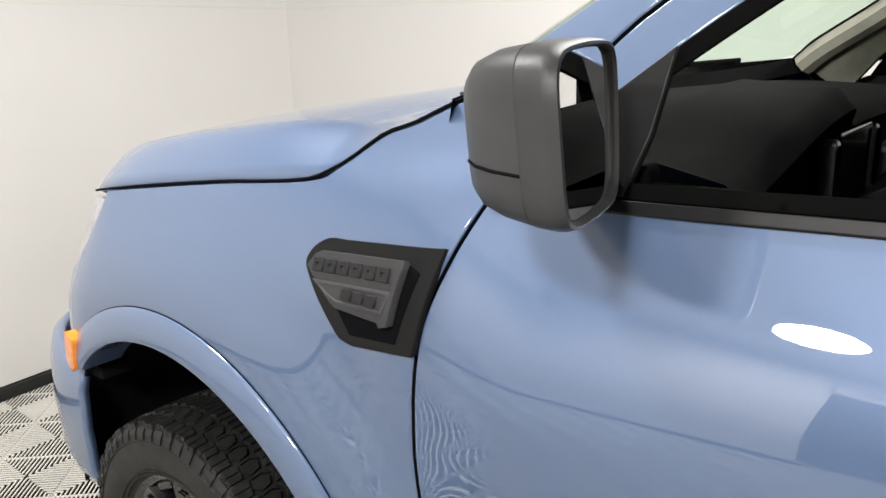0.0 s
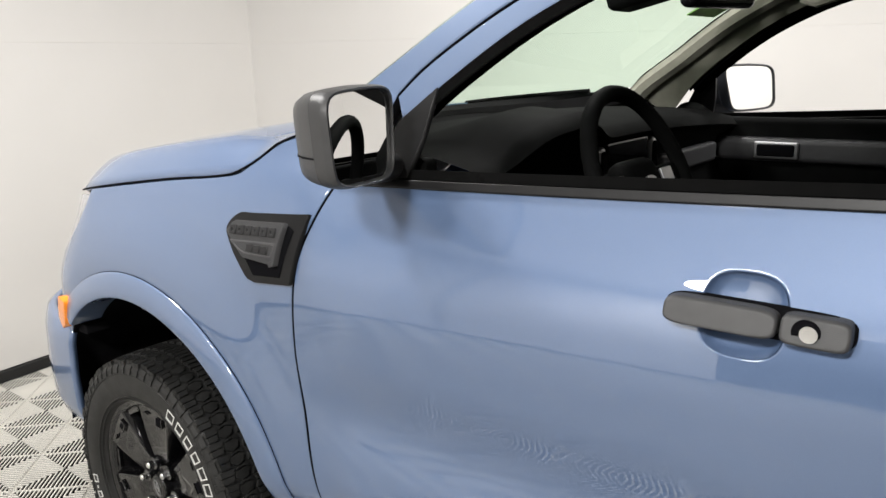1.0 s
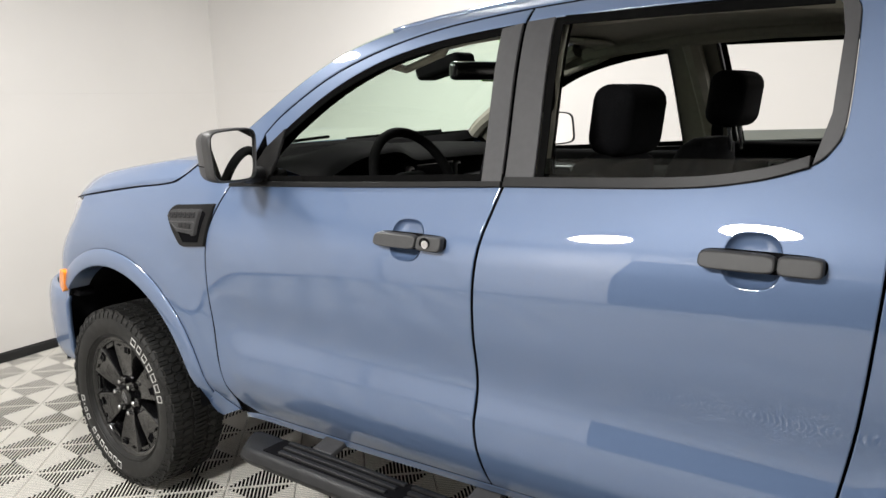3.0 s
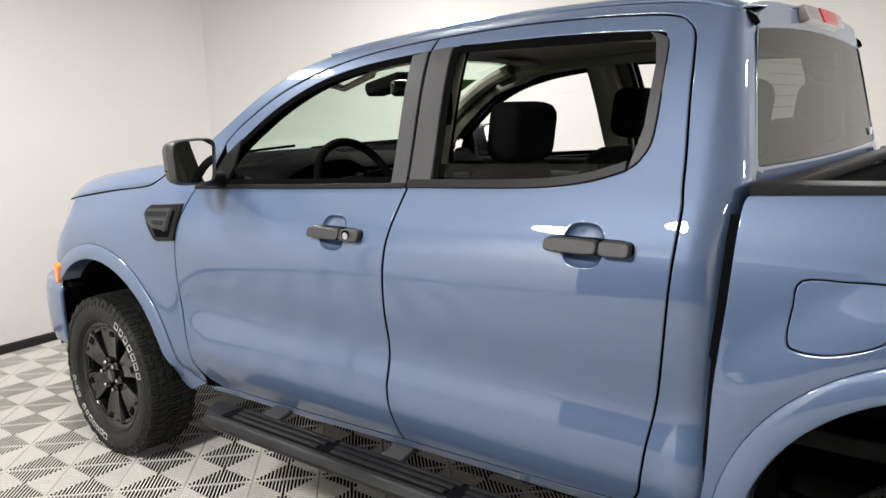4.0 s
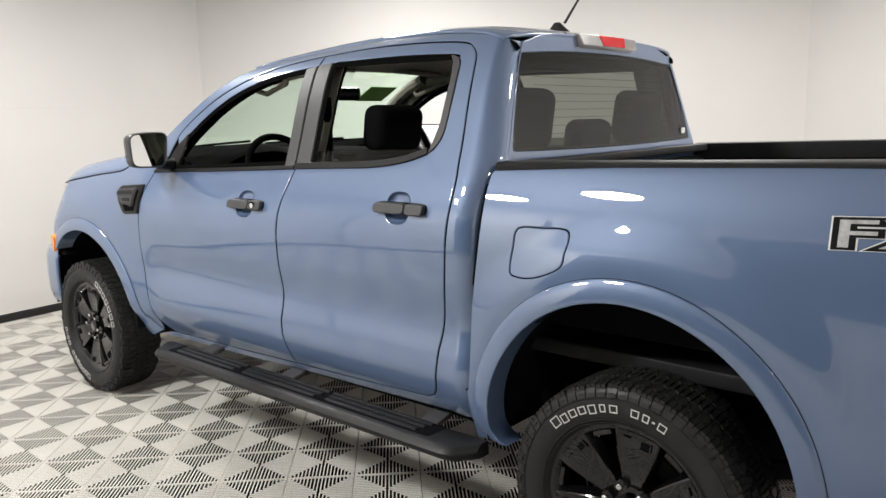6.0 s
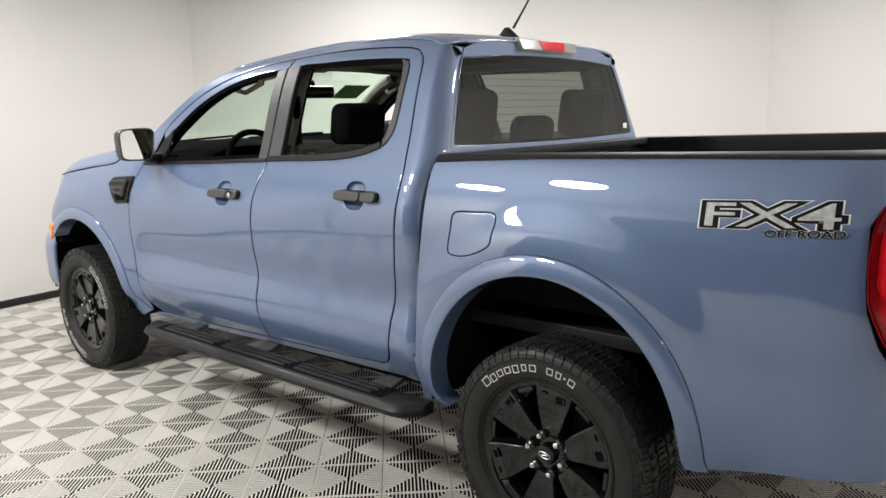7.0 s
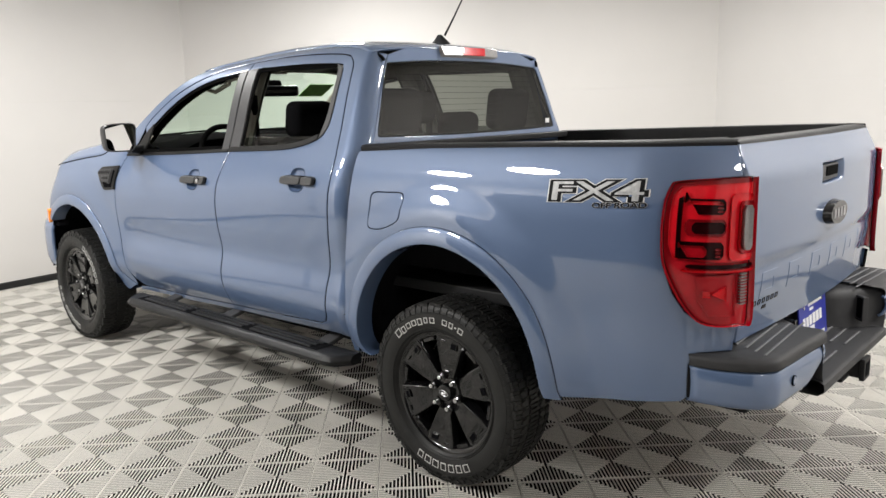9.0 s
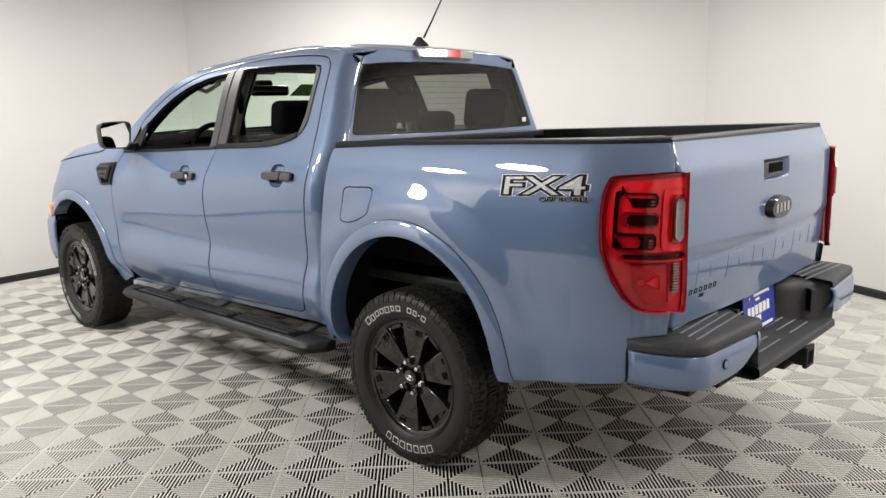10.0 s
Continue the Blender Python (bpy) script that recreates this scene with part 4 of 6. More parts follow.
def tailgate():
    def SG(x, z, lift=0.0):
        return Vector((x, gate_y(x, z) - lift, z))
    out = smooth_path([(-.690, .72), (-.693, .9), (-.695, 1.1), (-.704, 1.22), (-.703, 1.285), (-.692, 1.317)], 4) + smooth_path([(.692, 1.317), (.703, 1.285), (.704, 1.22), (.695, 1.1), (.693, .9), (.690, .72)], 4)
    hole = smooth_path([(-.125, 1.225), (.125, 1.225), (.125, 1.158), (.105, 1.15), (-.105, 1.15), (-.125, 1.158)], 1, True)
    gate = panel("tailgate", out, [hole], SG, PAINT, truck, "painted tailgate with raised bars", depth=0.04)
    # top cap
    rows = []
    for k in range(25):
        x = -.690 + 1.380 * k / 24
        y = gate_y(x, 1.33)
        rows.append([(x, y - .003, 1.300), (x, y - .002, 1.318), (x, y + .010, 1.328), (x, y + .05, 1.331), (x, y + .085, 1.326), (x, y + .09, 1.30)])
    loft("gate_cap", rows, TRIM, gate, "black plastic tailgate cap", sharp=50)
    # inner skin
    box("gate_inner", (0, -4.195, 1.01), (1.34, .03, .58), LINER, gate)
    # latch in its recess
    bm = bmesh.new()
    add_box(bm, (0, gate_y(0, 1.19) + .045, 1.188), (.27, .02, .10))
    part("latch_well", bm, PAINT, gate)
    bm = bmesh.new()
    add_box(bm, (0, gate_y(0, 1.19) + .022, 1.186), (.185, .020, .056), .006)
    latch = part("gate_handle", bm, APPLIQUE, gate, "black tailgate handle")
    bm = bmesh.new()
    add_box(bm, (0.01, gate_y(0, 1.19) + .011, 1.190), (.13, .006, .034), .002)
    part("lever", bm, INTERIOR, latch)
    # oval badge, left plain
    bm = bmesh.new()
    bmesh.ops.create_cone(bm, cap_ends=True, segments=40, radius1=.5, radius2=.44, depth=1, matrix=Matrix.Rotation(math.pi / 2, 4, "X"))
    for v in bm.verts:
        v.co = Vector((v.co.x * .215, v.co.y * .028, v.co.z * .090))
    bmesh.ops.translate(bm, verts=bm.verts, vec=(0, gate_y(0, 1.04) - .012, 1.045))
    badge = part("oval_badge", bm, GLOSS, gate, "gloss black oval badge")
    for k in range(4):
        box("badge_bar", (-.055 + .036 * k, gate_y(0, 1.04) - .027, 1.045), (.022, .003, .034), SILVER, badge, .001)
    # embossed row of block shapes
    for k in range(6):
        x = -.52 + 1.04 * k / 5
        q = [(x - .062, .838), (x + .062, .838), (x + .055, .920), (x - .055, .920)]
        h = [(x - .030, .862), (x + .030, .862), (x + .028, .896), (x - .028, .896)]
        bar("embossed_block", q, SG, 0.0018, PAINT, gate, "raised block in body colour", holes=[h])
    # small dark dealer mark: bars
    for k in range(6):
        x = -.615 + .032 * k
        bar("dark_mark", [(x, .817), (x + .020, .817), (x + .020, .835), (x, .835)], SG, 0.0015, DECAL_BLACK, gate, thick=.001, holes=[[(x + .005, .821), (x + .015, .821), (x + .015, .831), (x + .005, .831)]])
    bar("dark_mark", [(-.545, .797), (-.515, .797), (-.515, .810), (-.545, .810)], SG, 0.0015, DECAL_BLACK, gate, thick=.001)


tailgate()


def tail_lamp(s):
    # shell turned round the corner: u runs from the flank to the gate
    def ST(u, z, lift=0.0):
        # u 0: flank end, 1: gate end
        t = u
        y0 = -4.066
        y = y0 - (4.270 + y0) * math.sin(t * math.pi / 2) ** 1.0
        w0 = W(y0, z)
        x = w0 + 0.003 - (w0 - .698) * (1 - math.cos(t * math.pi / 2)) ** 1.15
        return Vector((s * (x + lift * math.cos(t * math.pi / 2)), y - lift * math.sin(t * math.pi / 2), z))
    fl = s > 0
    out = smooth_path([(.02, 1.15), (.06, 1.195), (.14, 1.212), (.6, 1.224), (1.0, 1.226)], 4) + smooth_path([(1.0, 1.0), (1.0, .805), (.8, .796), (.45, .80), (.29, .83), (.15, .895), (.05, .965), (.02, 1.01), (.01, 1.09)], 4)
    lamp = panel("tail_lamp", out, [], ST, RED_DEEP, truck, "red tail lamp wrapping the bed corner", step=0.03, flip=not fl, depth=0.02)
    def rim(pts, lift, mtl, nm, lab=""):
        return panel(nm, pts, [], lambda a, b: ST(a, b, lift), mtl, lamp, lab, step=0.03, flip=not fl, depth=lift + .004, r=0.0015)
    # dark seam round the lens
    tube("lens_seam", [ST(u, z, .001) for u, z in out], .0022, RED_BLACK, lamp, k=6, closed=True)

    def block(u0, u1, z0, z1, lift, mtl, nm, lab="", cut=0.0):
        """A rounded bar on the lens, with its corners cut."""
        c, d = min(.012, (z1 - z0) * .3), min(.03, (u1 - u0) * .25)
        rim([(u0 + d, z1), (u1 - d, z1), (u1, z1 - c), (u1, z0 + c), (u1 - d, z0), (u0 + d + cut, z0), (u0, z0 + c + cut * .5), (u0, z1 - c)], lift, mtl, nm, lab)
    # upper field: bright surround, dark chambers between the light guides
    rim([(.07, 1.12), (.09, 1.175), (.16, 1.200), (.60, 1.210), (.97, 1.212), (.97, .985), (.60, .985), (.12, .992), (.07, 1.03)], .002, RED, "light_guide")
    rim([(.145, 1.165), (.185, 1.172), (.185, .995), (.145, .995)], .004, RED_BLACK, "dark_inset")
    block(.20, .585, 1.122, 1.166, .004, RED_BLACK, "dark_inset", cut=.10)
    block(.24, .54, 1.150, 1.160, .006, RED, "light_guide")
    block(.22, .600, 1.062, 1.108, .004, RED_DEEP, "dark_inset")
    block(.28, .585, 1.068, 1.101, .006, RED_BLACK, "dark_inset")
    block(.145, .585, .994, 1.044, .004, RED_BLACK, "dark_inset")
    block(.165, .42, 1.000, 1.034, .006, RED_DEEP, "light_guide", cut=.06)
    for k in range(3):
        block(.50, .555, 1.000 + .010 * k, 1.007 + .010 * k, .006, RED_DEEP, "dark_inset")
        block(.50, .555, 1.128 + .010 * k, 1.135 + .010 * k, .006, RED_DEEP, "dark_inset")
    block(.64, .95, .990, 1.180, .005, RED, "reverse_surround")
    block(.745, .925, 1.010, 1.160, .008, RED_DEEP, "reverse_surround")
    block(.775, .885, 1.020, 1.148, .011, CLEAR_LENS, "clear_lens", "clear reversing lens")
    # seam across the middle, lower reflector field
    block(.24, .99, .966, .978, .004, RED_BLACK, "dark_inset")
    block(.20, .99, .956, .963, .006, RED, "light_guide")
    rim([(.33, .945), (.74, .950), (.74, .825), (.46, .825), (.36, .87)], .003, RED_DEEP, "reflector")
    rim([(.48, .892), (.63, .916), (.63, .872)], .005, RED, "reflector_mark")
    rim([(.40, .902), (.47, .902), (.47, .882), (.40, .882)], .005, RED, "reflector_mark")
    for k in range(11):
        block(.785, .875, .858 + .0088 * k, .8640 + .0088 * k, .006, CLEAR_LENS, "clear_rib", "clear reflector rib")


tail_lamp(-1)
tail_lamp(1)


def rear_bumper():
    def flank(t, out=0.0):
        """Plan of the bumper's outer edge, from the flank (0) to the centre recess (1)."""
        if t < .55:
            a = t / .55 * math.pi / 2
            return .806 + out - .095 * (1 - math.cos(a)), -4.150 - (.232 + out) * math.sin(a)
        q = (t - .55) / .45
        return .711 + out - (.335 + out) * q, -4.382 - out - .022 * q
    pad = box("bumper_core", (0, -4.195, .60), (1.40, .03, .16), TRIM, truck, .01, None, "black bumper with step pads")
    for s in (-1, 1):
        rows = []
        for k in range(25):
            t = k / 24
            x, y = flank(t)
            up = .664 + .010 * sstep(0, .5, t)
            lo = .556 + .012 * t + .045 * sstep(.82, 1.0, t)
            rows.append([(s * (x - .012), y + .015, lo - .012), (s * (x - .002), y + .004, lo - .006), (s * (x + .003), y - .004, lo + .012), (s * (x + .005), y - .006, (lo + up) / 2), (s * (x + .002), y - .002, up - .012), (s * (x - .006), y + .007, up - .003)])
        cor = loft("bumper_corner", rows, PAINT, truck, "painted bumper corner", sharp=55)
        sol = cor.modifiers.new("thickness", "SOLIDIFY")
        sol.thickness, sol.offset = .010, 1 if s > 0 else -1
        bm = bmesh.new()
        x, y = flank(.66)
        bmesh.ops.create_cone(bm, cap_ends=True, segments=24, radius1=.0135, radius2=.0125, depth=.008, matrix=Matrix.Translation((s * x, y - .007, .618)) @ Matrix.Rotation(math.pi / 2, 4, "X"))
        part("parking_sensor", bm, PAINT, cor, "round parking sensor")
        bm = bmesh.new()
        bmesh.ops.create_cone(bm, cap_ends=False, segments=24, radius1=.0160, radius2=.0160, depth=.006, matrix=Matrix.Translation((s * x, y - .007, .618)) @ Matrix.Rotation(math.pi / 2, 4, "X"))
        part("sensor_ring", bm, GAP, cor)
        # black pad on top
        rows = []
        for k in range(25):
            t = k / 24
            x, y = flank(t, .006)
            z = .668 + .010 * sstep(0, .5, t)
            xi = max(x * .90 - .03, .36)
            rows.append([(s * (x - .004), y + .004, z - .006), (s * x, y, z), (s * x, y, z + .018), (s * (x - .006), y + .006, z + .028), (s * (x - .02), y + .02, z + .032), (s * (x * .6 + xi * .4), y * .5 - 4.20 * .5, z + .036), (s * xi, -4.19, z + .036), (s * xi, -4.19, z)])
        loft("corner_pad", rows, PAD, pad, "black textured step pad", sharp=50)
        for k in range(4):
            bm = bmesh.new()
            add_box(bm, (s * (.56 - .012 * k), -4.235 - .032 * k, .7165 - .0015 * k), (.26 + .05 * k, .007, .004), .0015, Matrix.Rotation(s * radians(-3), 3, "Z"))
            part("grip_line", bm, SILVER_DARK, pad)
    # the recess in the middle: step, slanted cheeks, back
    rows = []
    for x in [-.40 + .8 * k / 16 for k in range(17)]:
        rows.append([(x, -4.20, .560), (x, -4.225, .556), (x, -4.405, .548), (x, -4.418, .540), (x, -4.420, .515), (x, -4.40, .500), (x, -4.25, .500)])
    loft("centre_step", rows, PAD, pad, "black textured step", sharp=40)
    for k in range(3):
        for j in (-1, 1):
            bm = bmesh.new()
            add_box(bm, (j * .15, -4.262 - .048 * k, .5575 - .002 * k), (.20, .008, .004), .0015)
            part("grip_line", bm, SILVER_DARK, pad)
    for s in (-1, 1):
        rows = []
        for t in [k / 8 for k in range(9)]:
            x, y = .235 + .165 * sstep(0, 1, t), -4.232 - .178 * t
            rows.append([(s * (x - .012), y, .545), (s * x, y, .575), (s * (x + .004), y, .66), (s * (x + .012), y + .004, .690), (s * (x + .03), y + .02, .702), (s * (x + .10), y + .03, .704)])
        loft("step_cheek", rows, PAD, pad, "black slanted step cheek", sharp=50)
        # rectangular pocket with a raised frame
        c = Vector((s * .335, -4.325, .628))
        m = Matrix.Rotation(s * radians(47), 3, "Z")
        box("pocket", c, (.085, .016, .082), GAP, pad, .010, m)
        for dx, dz, sx, sz in ((-.045, 0, .008, .096), (.045, 0, .008, .096), (0, -.045, .096, .008), (0, .045, .096, .008)):
            box("pocket_frame", c + m @ Vector((dx, -.002 if s > 0 else -.002, dz)), (sx, .022, sz), PAD, pad, .003, m)
    # trailer socket
    bm = bmesh.new()
    bmesh.ops.create_cone(bm, cap_ends=True, segments=24, radius1=.030, radius2=.026, depth=.03, matrix=Matrix.Translation((-.235, -4.250, .668)) @ Matrix.Rotation(math.pi / 2, 4, "X"))
    sock = part("trailer_socket", bm, GLOSS, pad, "round black trailer socket")
    box("socket_flap", (-.235, -4.268, .668), (.02, .008, .05), GLOSS, sock, .003)
    # plate with bars
    tl = Matrix.Rotation(radians(-6), 3, "X")
    plate = box("dealer_plate", (0.0, -4.258, .640), (.305, .006, .152), PLATE_BLUE, truck, .002, tl, "blue dealer plate with white bars")
    for x, z, w, h in ((.02, .066, .15, .011), (-.105, .004, .024, .044), (-.070, .006, .026, .036), (-.035, .008, .026, .036), (.004, .008, .030, .038), (.042, .008, .030, .038), (.080, .008, .026, .038), (-.02, -.030, .050, .028), (.03, -.062, .18, .012), (-.02, .047, .04, .010)):
        box("plate_bar", Vector((0.0, -4.258, .640)) + tl @ Vector((x, -.0036, z)), (w, .002, h), DECAL_WHITE, plate, .0005, tl)
    for x in (-.10, .10):
        box("plate_screw", Vector((0.0, -4.258, .640)) + tl @ Vector((x, -.004, .062)), (.012, .004, .012), CHROME, plate, .002, tl)
    # hitch receiver
    bm = bmesh.new()
    add_box(bm, (0, -4.25, .470), (.80, .06, .06), .01)
    hitch = part("hitch_bar", bm, STEEL, truck, "black tow hitch")
    bm = bmesh.new()
    for c, sz in (((.045, -4.345, .470), (.010, .17, .066)), ((.101, -4.345, .470), (.010, .17, .066)), ((.073, -4.345, .498), (.066, .17, .010)), ((.073, -4.345, .442), (.066, .17, .010))):
        add_box(bm, c, sz, .003)
    add_box(bm, (.073, -4.425, .470), (.082, .018, .082), .004)
    part("receiver", bm, STEEL, hitch)
    box("receiver_mouth", (.073, -4.432, .470), (.050, .008, .050), GAP, hitch)
    box("chain_plate", (-.03, -4.33, .452), (.09, .12, .012), STEEL, hitch, .004)


rear_bumper()

# ---------------------------------------------------------------- wheels
TR, TW = 0.363, 0.230


def tyre_profile():
    h = TW / 2
    half = [(.238, .74), (.246, .86), (.262, .955), (.285, 1.0), (.305, 1.005), (.318, .985), (.3225, .985), (.338, .945), (.3485, .885), (.3535, .80), (.356, .5)]
    return [(r, -h * x) for r, x in half] + [(.357, 0)] + [(r, h * x) for r, x in half[::-1]]


def wheel_master():
    """A wheel that stands on its axle at the origin, its outer face towards -x."""
    wh = new("wheel")
    tyre = revolve("tyre", tyre_profile(), (0, 0, 0), RUBBER, wh, 120, "all-terrain tyre with raised white lettering bars")
    verts, faces = [], []

    def block(pts, r0, r1, shrink=.95):
        """pts: (angle, x) corners; from radius r0 to r1."""
        b = len(verts)
        n = len(pts)
        cx = sum(p[1] for p in pts) / n
        ca = sum(p[0] for p in pts) / n
        for a, x in pts:
            verts.append((x, r0 * math.sin(a), r0 * math.cos(a)))
        for a, x in pts:
            a2, x2 = ca + (a - ca) * shrink, cx + (x - cx) * .96
            r = r1 - 0.009 * abs(x2 / (TW / 2)) ** 4
            verts.append((x2, r * math.sin(a2), r * math.cos(a2)))
        faces.append(tuple(b + n + i for i in range(n)))
        for i in range(n):
            j = (i + 1) % n
            faces.append((b + i, b + j, b + n + j, b + n + i))

    def rib(r0, x0, r1, x1, a0, a1, high):
        """A low raised bar on the sidewall, between two radii."""
        b = len(verts)
        for r, x in ((r0, x0), (r1, x1)):
            for a in (a0, a1):
                for dx in (-.002, high):
                    verts.append((-(x + dx), r * math.sin(a), r * math.cos(a)))
        faces.extend([(b + 1, b + 3, b + 7, b + 5), (b, b + 1, b + 5, b + 4), (b + 2, b + 6, b + 7, b + 3), (b + 4, b + 5, b + 7, b + 6), (b, b + 2, b + 3, b + 1)])
    N = 64
    rnd = random.Random(3)
    st = 2 * math.pi / N
    for i in range(N):
        a = st * i
        j = rnd.uniform(-.05, .05) * st
        for sg in (-1, 1):
            # shoulder lugs, cut once by a sipe, set staggered
            w = .118 if i % 2 else .112
            block([(a + .04 * st + j, sg * .080), (a + .44 * st + j, sg * .076), (a + .47 * st + j, sg * w * .92), (a + .07 * st + j, sg * w * .92)], .343, TR)
            block([(a + .49 * st + j, sg * .076), (a + .88 * st + j, sg * .072), (a + .92 * st + j, sg * w * .92), (a + .52 * st + j, sg * w * .92)], .343, TR)
            # interlocking zig-zag blocks
            block([(a + .10 * st, sg * .041), (a + .52 * st, sg * .034), (a + .74 * st, sg * .046), (a + .66 * st, sg * .070), (a + .26 * st, sg * .075), (a - .04 * st, sg * .061)], .350, TR)
            block([(a + .62 * st, sg * .031), (a + .98 * st, sg * .037), (a + .92 * st, sg * .058), (a + .74 * st, sg * .067), (a + .82 * st, sg * .046)], .350, TR)
        block([(a + .04 * st, -.029), (a + .46 * st, -.022), (a + .40 * st, -.002), (a + .52 * st, .018), (a + .46 * st, .026), (a + .02 * st, .029), (a + .10 * st, .004)], .350, TR)
        block([(a + .56 * st, -.022), (a + .96 * st, -.027), (a + .90 * st, .004), (a + 1.0 * st, .026), (a + .58 * st, .023), (a + .64 * st, -.002)], .350, TR)
        # stepped blocks that run down the outer shoulder
        k = .26 if i % 2 else .62
        rib(.347, .103, .336, .1105, a + .05 * st, a + .80 * st, .0032)
        rib(.336, .1105, .324, .1135, a + .05 * st, a + k * st, .0028)
    bm = bmesh.new()
    vv = [bm.verts.new(v) for v in verts]
    for f in faces:
        bm.faces.new([vv[i] for i in f])
    tagged(part("tread", bm, RUBBER, tyre, sharp=20), kind="stuff")
    # thin ridges on the sidewall
    for r, x in ((.3205, .1135), (.258, .1085), (.250, .1040)):
        rows = []
        for k in range(96):
            q = 2 * math.pi * k / 96
            rows.append([(-x + dx, (r + dr) * math.cos(q), (r + dr) * math.sin(q)) for dx, dr in ((.001, -.0025), (-.0022, -.001), (-.0022, .001), (.001, .0025))])
        loft("sidewall_ridge", rows, RUBBER, tyre, close_n=True)

    # white lettering as outlined bars: a word and its short tail above, one word below
    def letter(ang, wdt, r0, r1):
        vs, fs = [], []
        rm = (r0 + r1) / 2
        aw = wdt / rm / 2
        t = .0028
        xo = -.1166
        for (ra, rb, aa, ab) in ((r1 - t, r1, -aw, aw), (r0, r0 + t, -aw, aw), (r0 + t, r1 - t, -aw, -aw + t / rm), (r0 + t, r1 - t, aw - t / rm, aw)):
            b = len(vs)
            for x in (xo + .0045, xo):
                for r in (ra, rb):
                    for a in (aa, ab):
                        vs.append((x, r * math.sin(ang + a), r * math.cos(ang + a)))
            fs += [(b + 4, b + 5, b + 7, b + 6), (b, b + 1, b + 5, b + 4), (b + 2, b + 3, b + 7, b + 6), (b, b + 2, b + 6, b + 4), (b + 1, b + 3, b + 7, b + 5)]
        return mesh_ob("letter_bar", vs, fs, WHITE_LETTER, tyre, smooth=False)
    for k, (w, lo, hi) in enumerate(((.030, .281, .310), (.023, .277, .303), (.024, .281, .303), (.024, .281, .303), (.024, .277, .303), (.018, .281, .303), (.024, .281, .303))):
        letter(radians(53 - 6.6 * k), w, lo, hi)
    for k, (w, lo, hi) in enumerate(((.023, .283, .305), (.019, .283, .305), (.008, .292, .297), (.024, .283, .305))):
        letter(radians(1 - (0, 6.2, 10.6, 15.6)[k]), w, lo, hi)
    for k in range(7):
        letter(radians(-(146 + 8.0 * k)), (.029, .027, .028, .027, .031, .031, .027)[k], .277, .307)
    # rim: a deep barrel with a rounded lip
    rim = revolve("rim", [(.238, .085), (.232, .08), (.207, .07), (.203, -.02), (.208, -.060), (.218, -.072), (.222, -.083), (.229, -.0885), (.236, -.0915), (.2415, -.0925), (.2445, -.089), (.2440, -.080)], (0, 0, 0), RIM, wh, 96, "gloss black six-spoke alloy wheel", sharp=35)
    revolve("rim_back", [(.03, .02), (.12, .02), (.203, .05)], (0, 0, 0), GAP, rim, 32)
    revolve("brake_disc", [(.06, -.005), (.150, -.005), (.150, .01), (.06, .01)], (0, 0, 0), STEEL, wh, 48)
    for k in range(6):
        c = 2 * math.pi * k / 6 + radians(30)
        rm = Matrix.Rotation(c, 4, "X")
        rows = []
        for r, hw, xo, xi in ((.040, .022, -.060, -.02), (.062, .029, -.070, -.02), (.085, .037, -.076, -.025), (.125, .050, -.081, -.035), (.165, .062, -.0845, -.05), (.192, .069, -.0865, -.06), (.212, .073, -.0875, -.066), (.226, .076, -.0880, -.070)):
            rows.append([(xi, r, -hw * 1.06), (xo + .016, r, -hw), (xo + .002, r, -hw * .90), (xo, r, -hw * .84), (xo + .0022, r, -hw * .40), (xo + .0022, r, hw * .40), (xo, r, hw * .84), (xo + .002, r, hw * .90), (xo + .016, r, hw), (xi, r, hw * 1.06)])
        rows = [[rm @ Vector(p) for p in row] for row in rows]
        loft("spoke", rows, RIM, rim, sharp=24, close_k=True, caps=True)
        # pocket and raised bracket at the spoke's outer end
        turn = Matrix.Rotation(c, 3, "X")
        box("pocket", rm @ Vector((-.0872, .199, .026)), (.003, .020, .026), GAP, rim, .0006, turn)
        box("bracket", rm @ Vector((-.0890, .188, .026)), (.005, .004, .030), RIM, rim, .0012, turn)
        box("bracket", rm @ Vector((-.0890, .199, .042)), (.005, .024, .004), RIM, rim, .0012, turn)
        box("bracket", rm @ Vector((-.0890, .207, -.030)), (.005, .004, .022), RIM, rim, .0012, turn)
        # web that joins two spokes at the lip
        w = Matrix.Rotation(c + radians(30), 4, "X")
        box("lip_web", w @ Vector((-.074, .214, 0)), (.014, .016, .060), RIM, rim, .003, Matrix.Rotation(c + radians(30), 3, "X"))
        # wheel nut in its seat
        n = Matrix.Rotation(c + radians(36), 4, "X") @ Vector((0, .0635, 0))
        seat = Matrix.Translation((-.070, n.y, n.z)) @ Matrix.Rotation(math.pi / 2, 4, "Y")
        bm = bmesh.new()
        bmesh.ops.create_cone(bm, cap_ends=True, segments=20, radius1=.0165, radius2=.0165, depth=.022, matrix=seat)
        part("nut_seat", bm, RIM, rim)
        bm = bmesh.new()
        bmesh.ops.create_cone(bm, cap_ends=True, segments=6, radius1=.0085, radius2=.0112, depth=.022, matrix=Matrix.Translation((-.086, n.y, n.z)) @ Matrix.Rotation(math.pi / 2, 4, "Y"))
        bmesh.ops.create_uvsphere(bm, u_segments=12, v_segments=8, radius=.0085, matrix=Matrix.Translation((-.097, n.y, n.z)) @ Matrix.Diagonal((.5, 1, 1, 1)))
        part("wheel_nut", bm, CHROME, rim, "bright wheel nut")
    revolve("hub", [(.0, -.066), (.046, -.066), (.078, -.062), (.090, -.03)], (0, 0, 0), RIM, rim, 40)
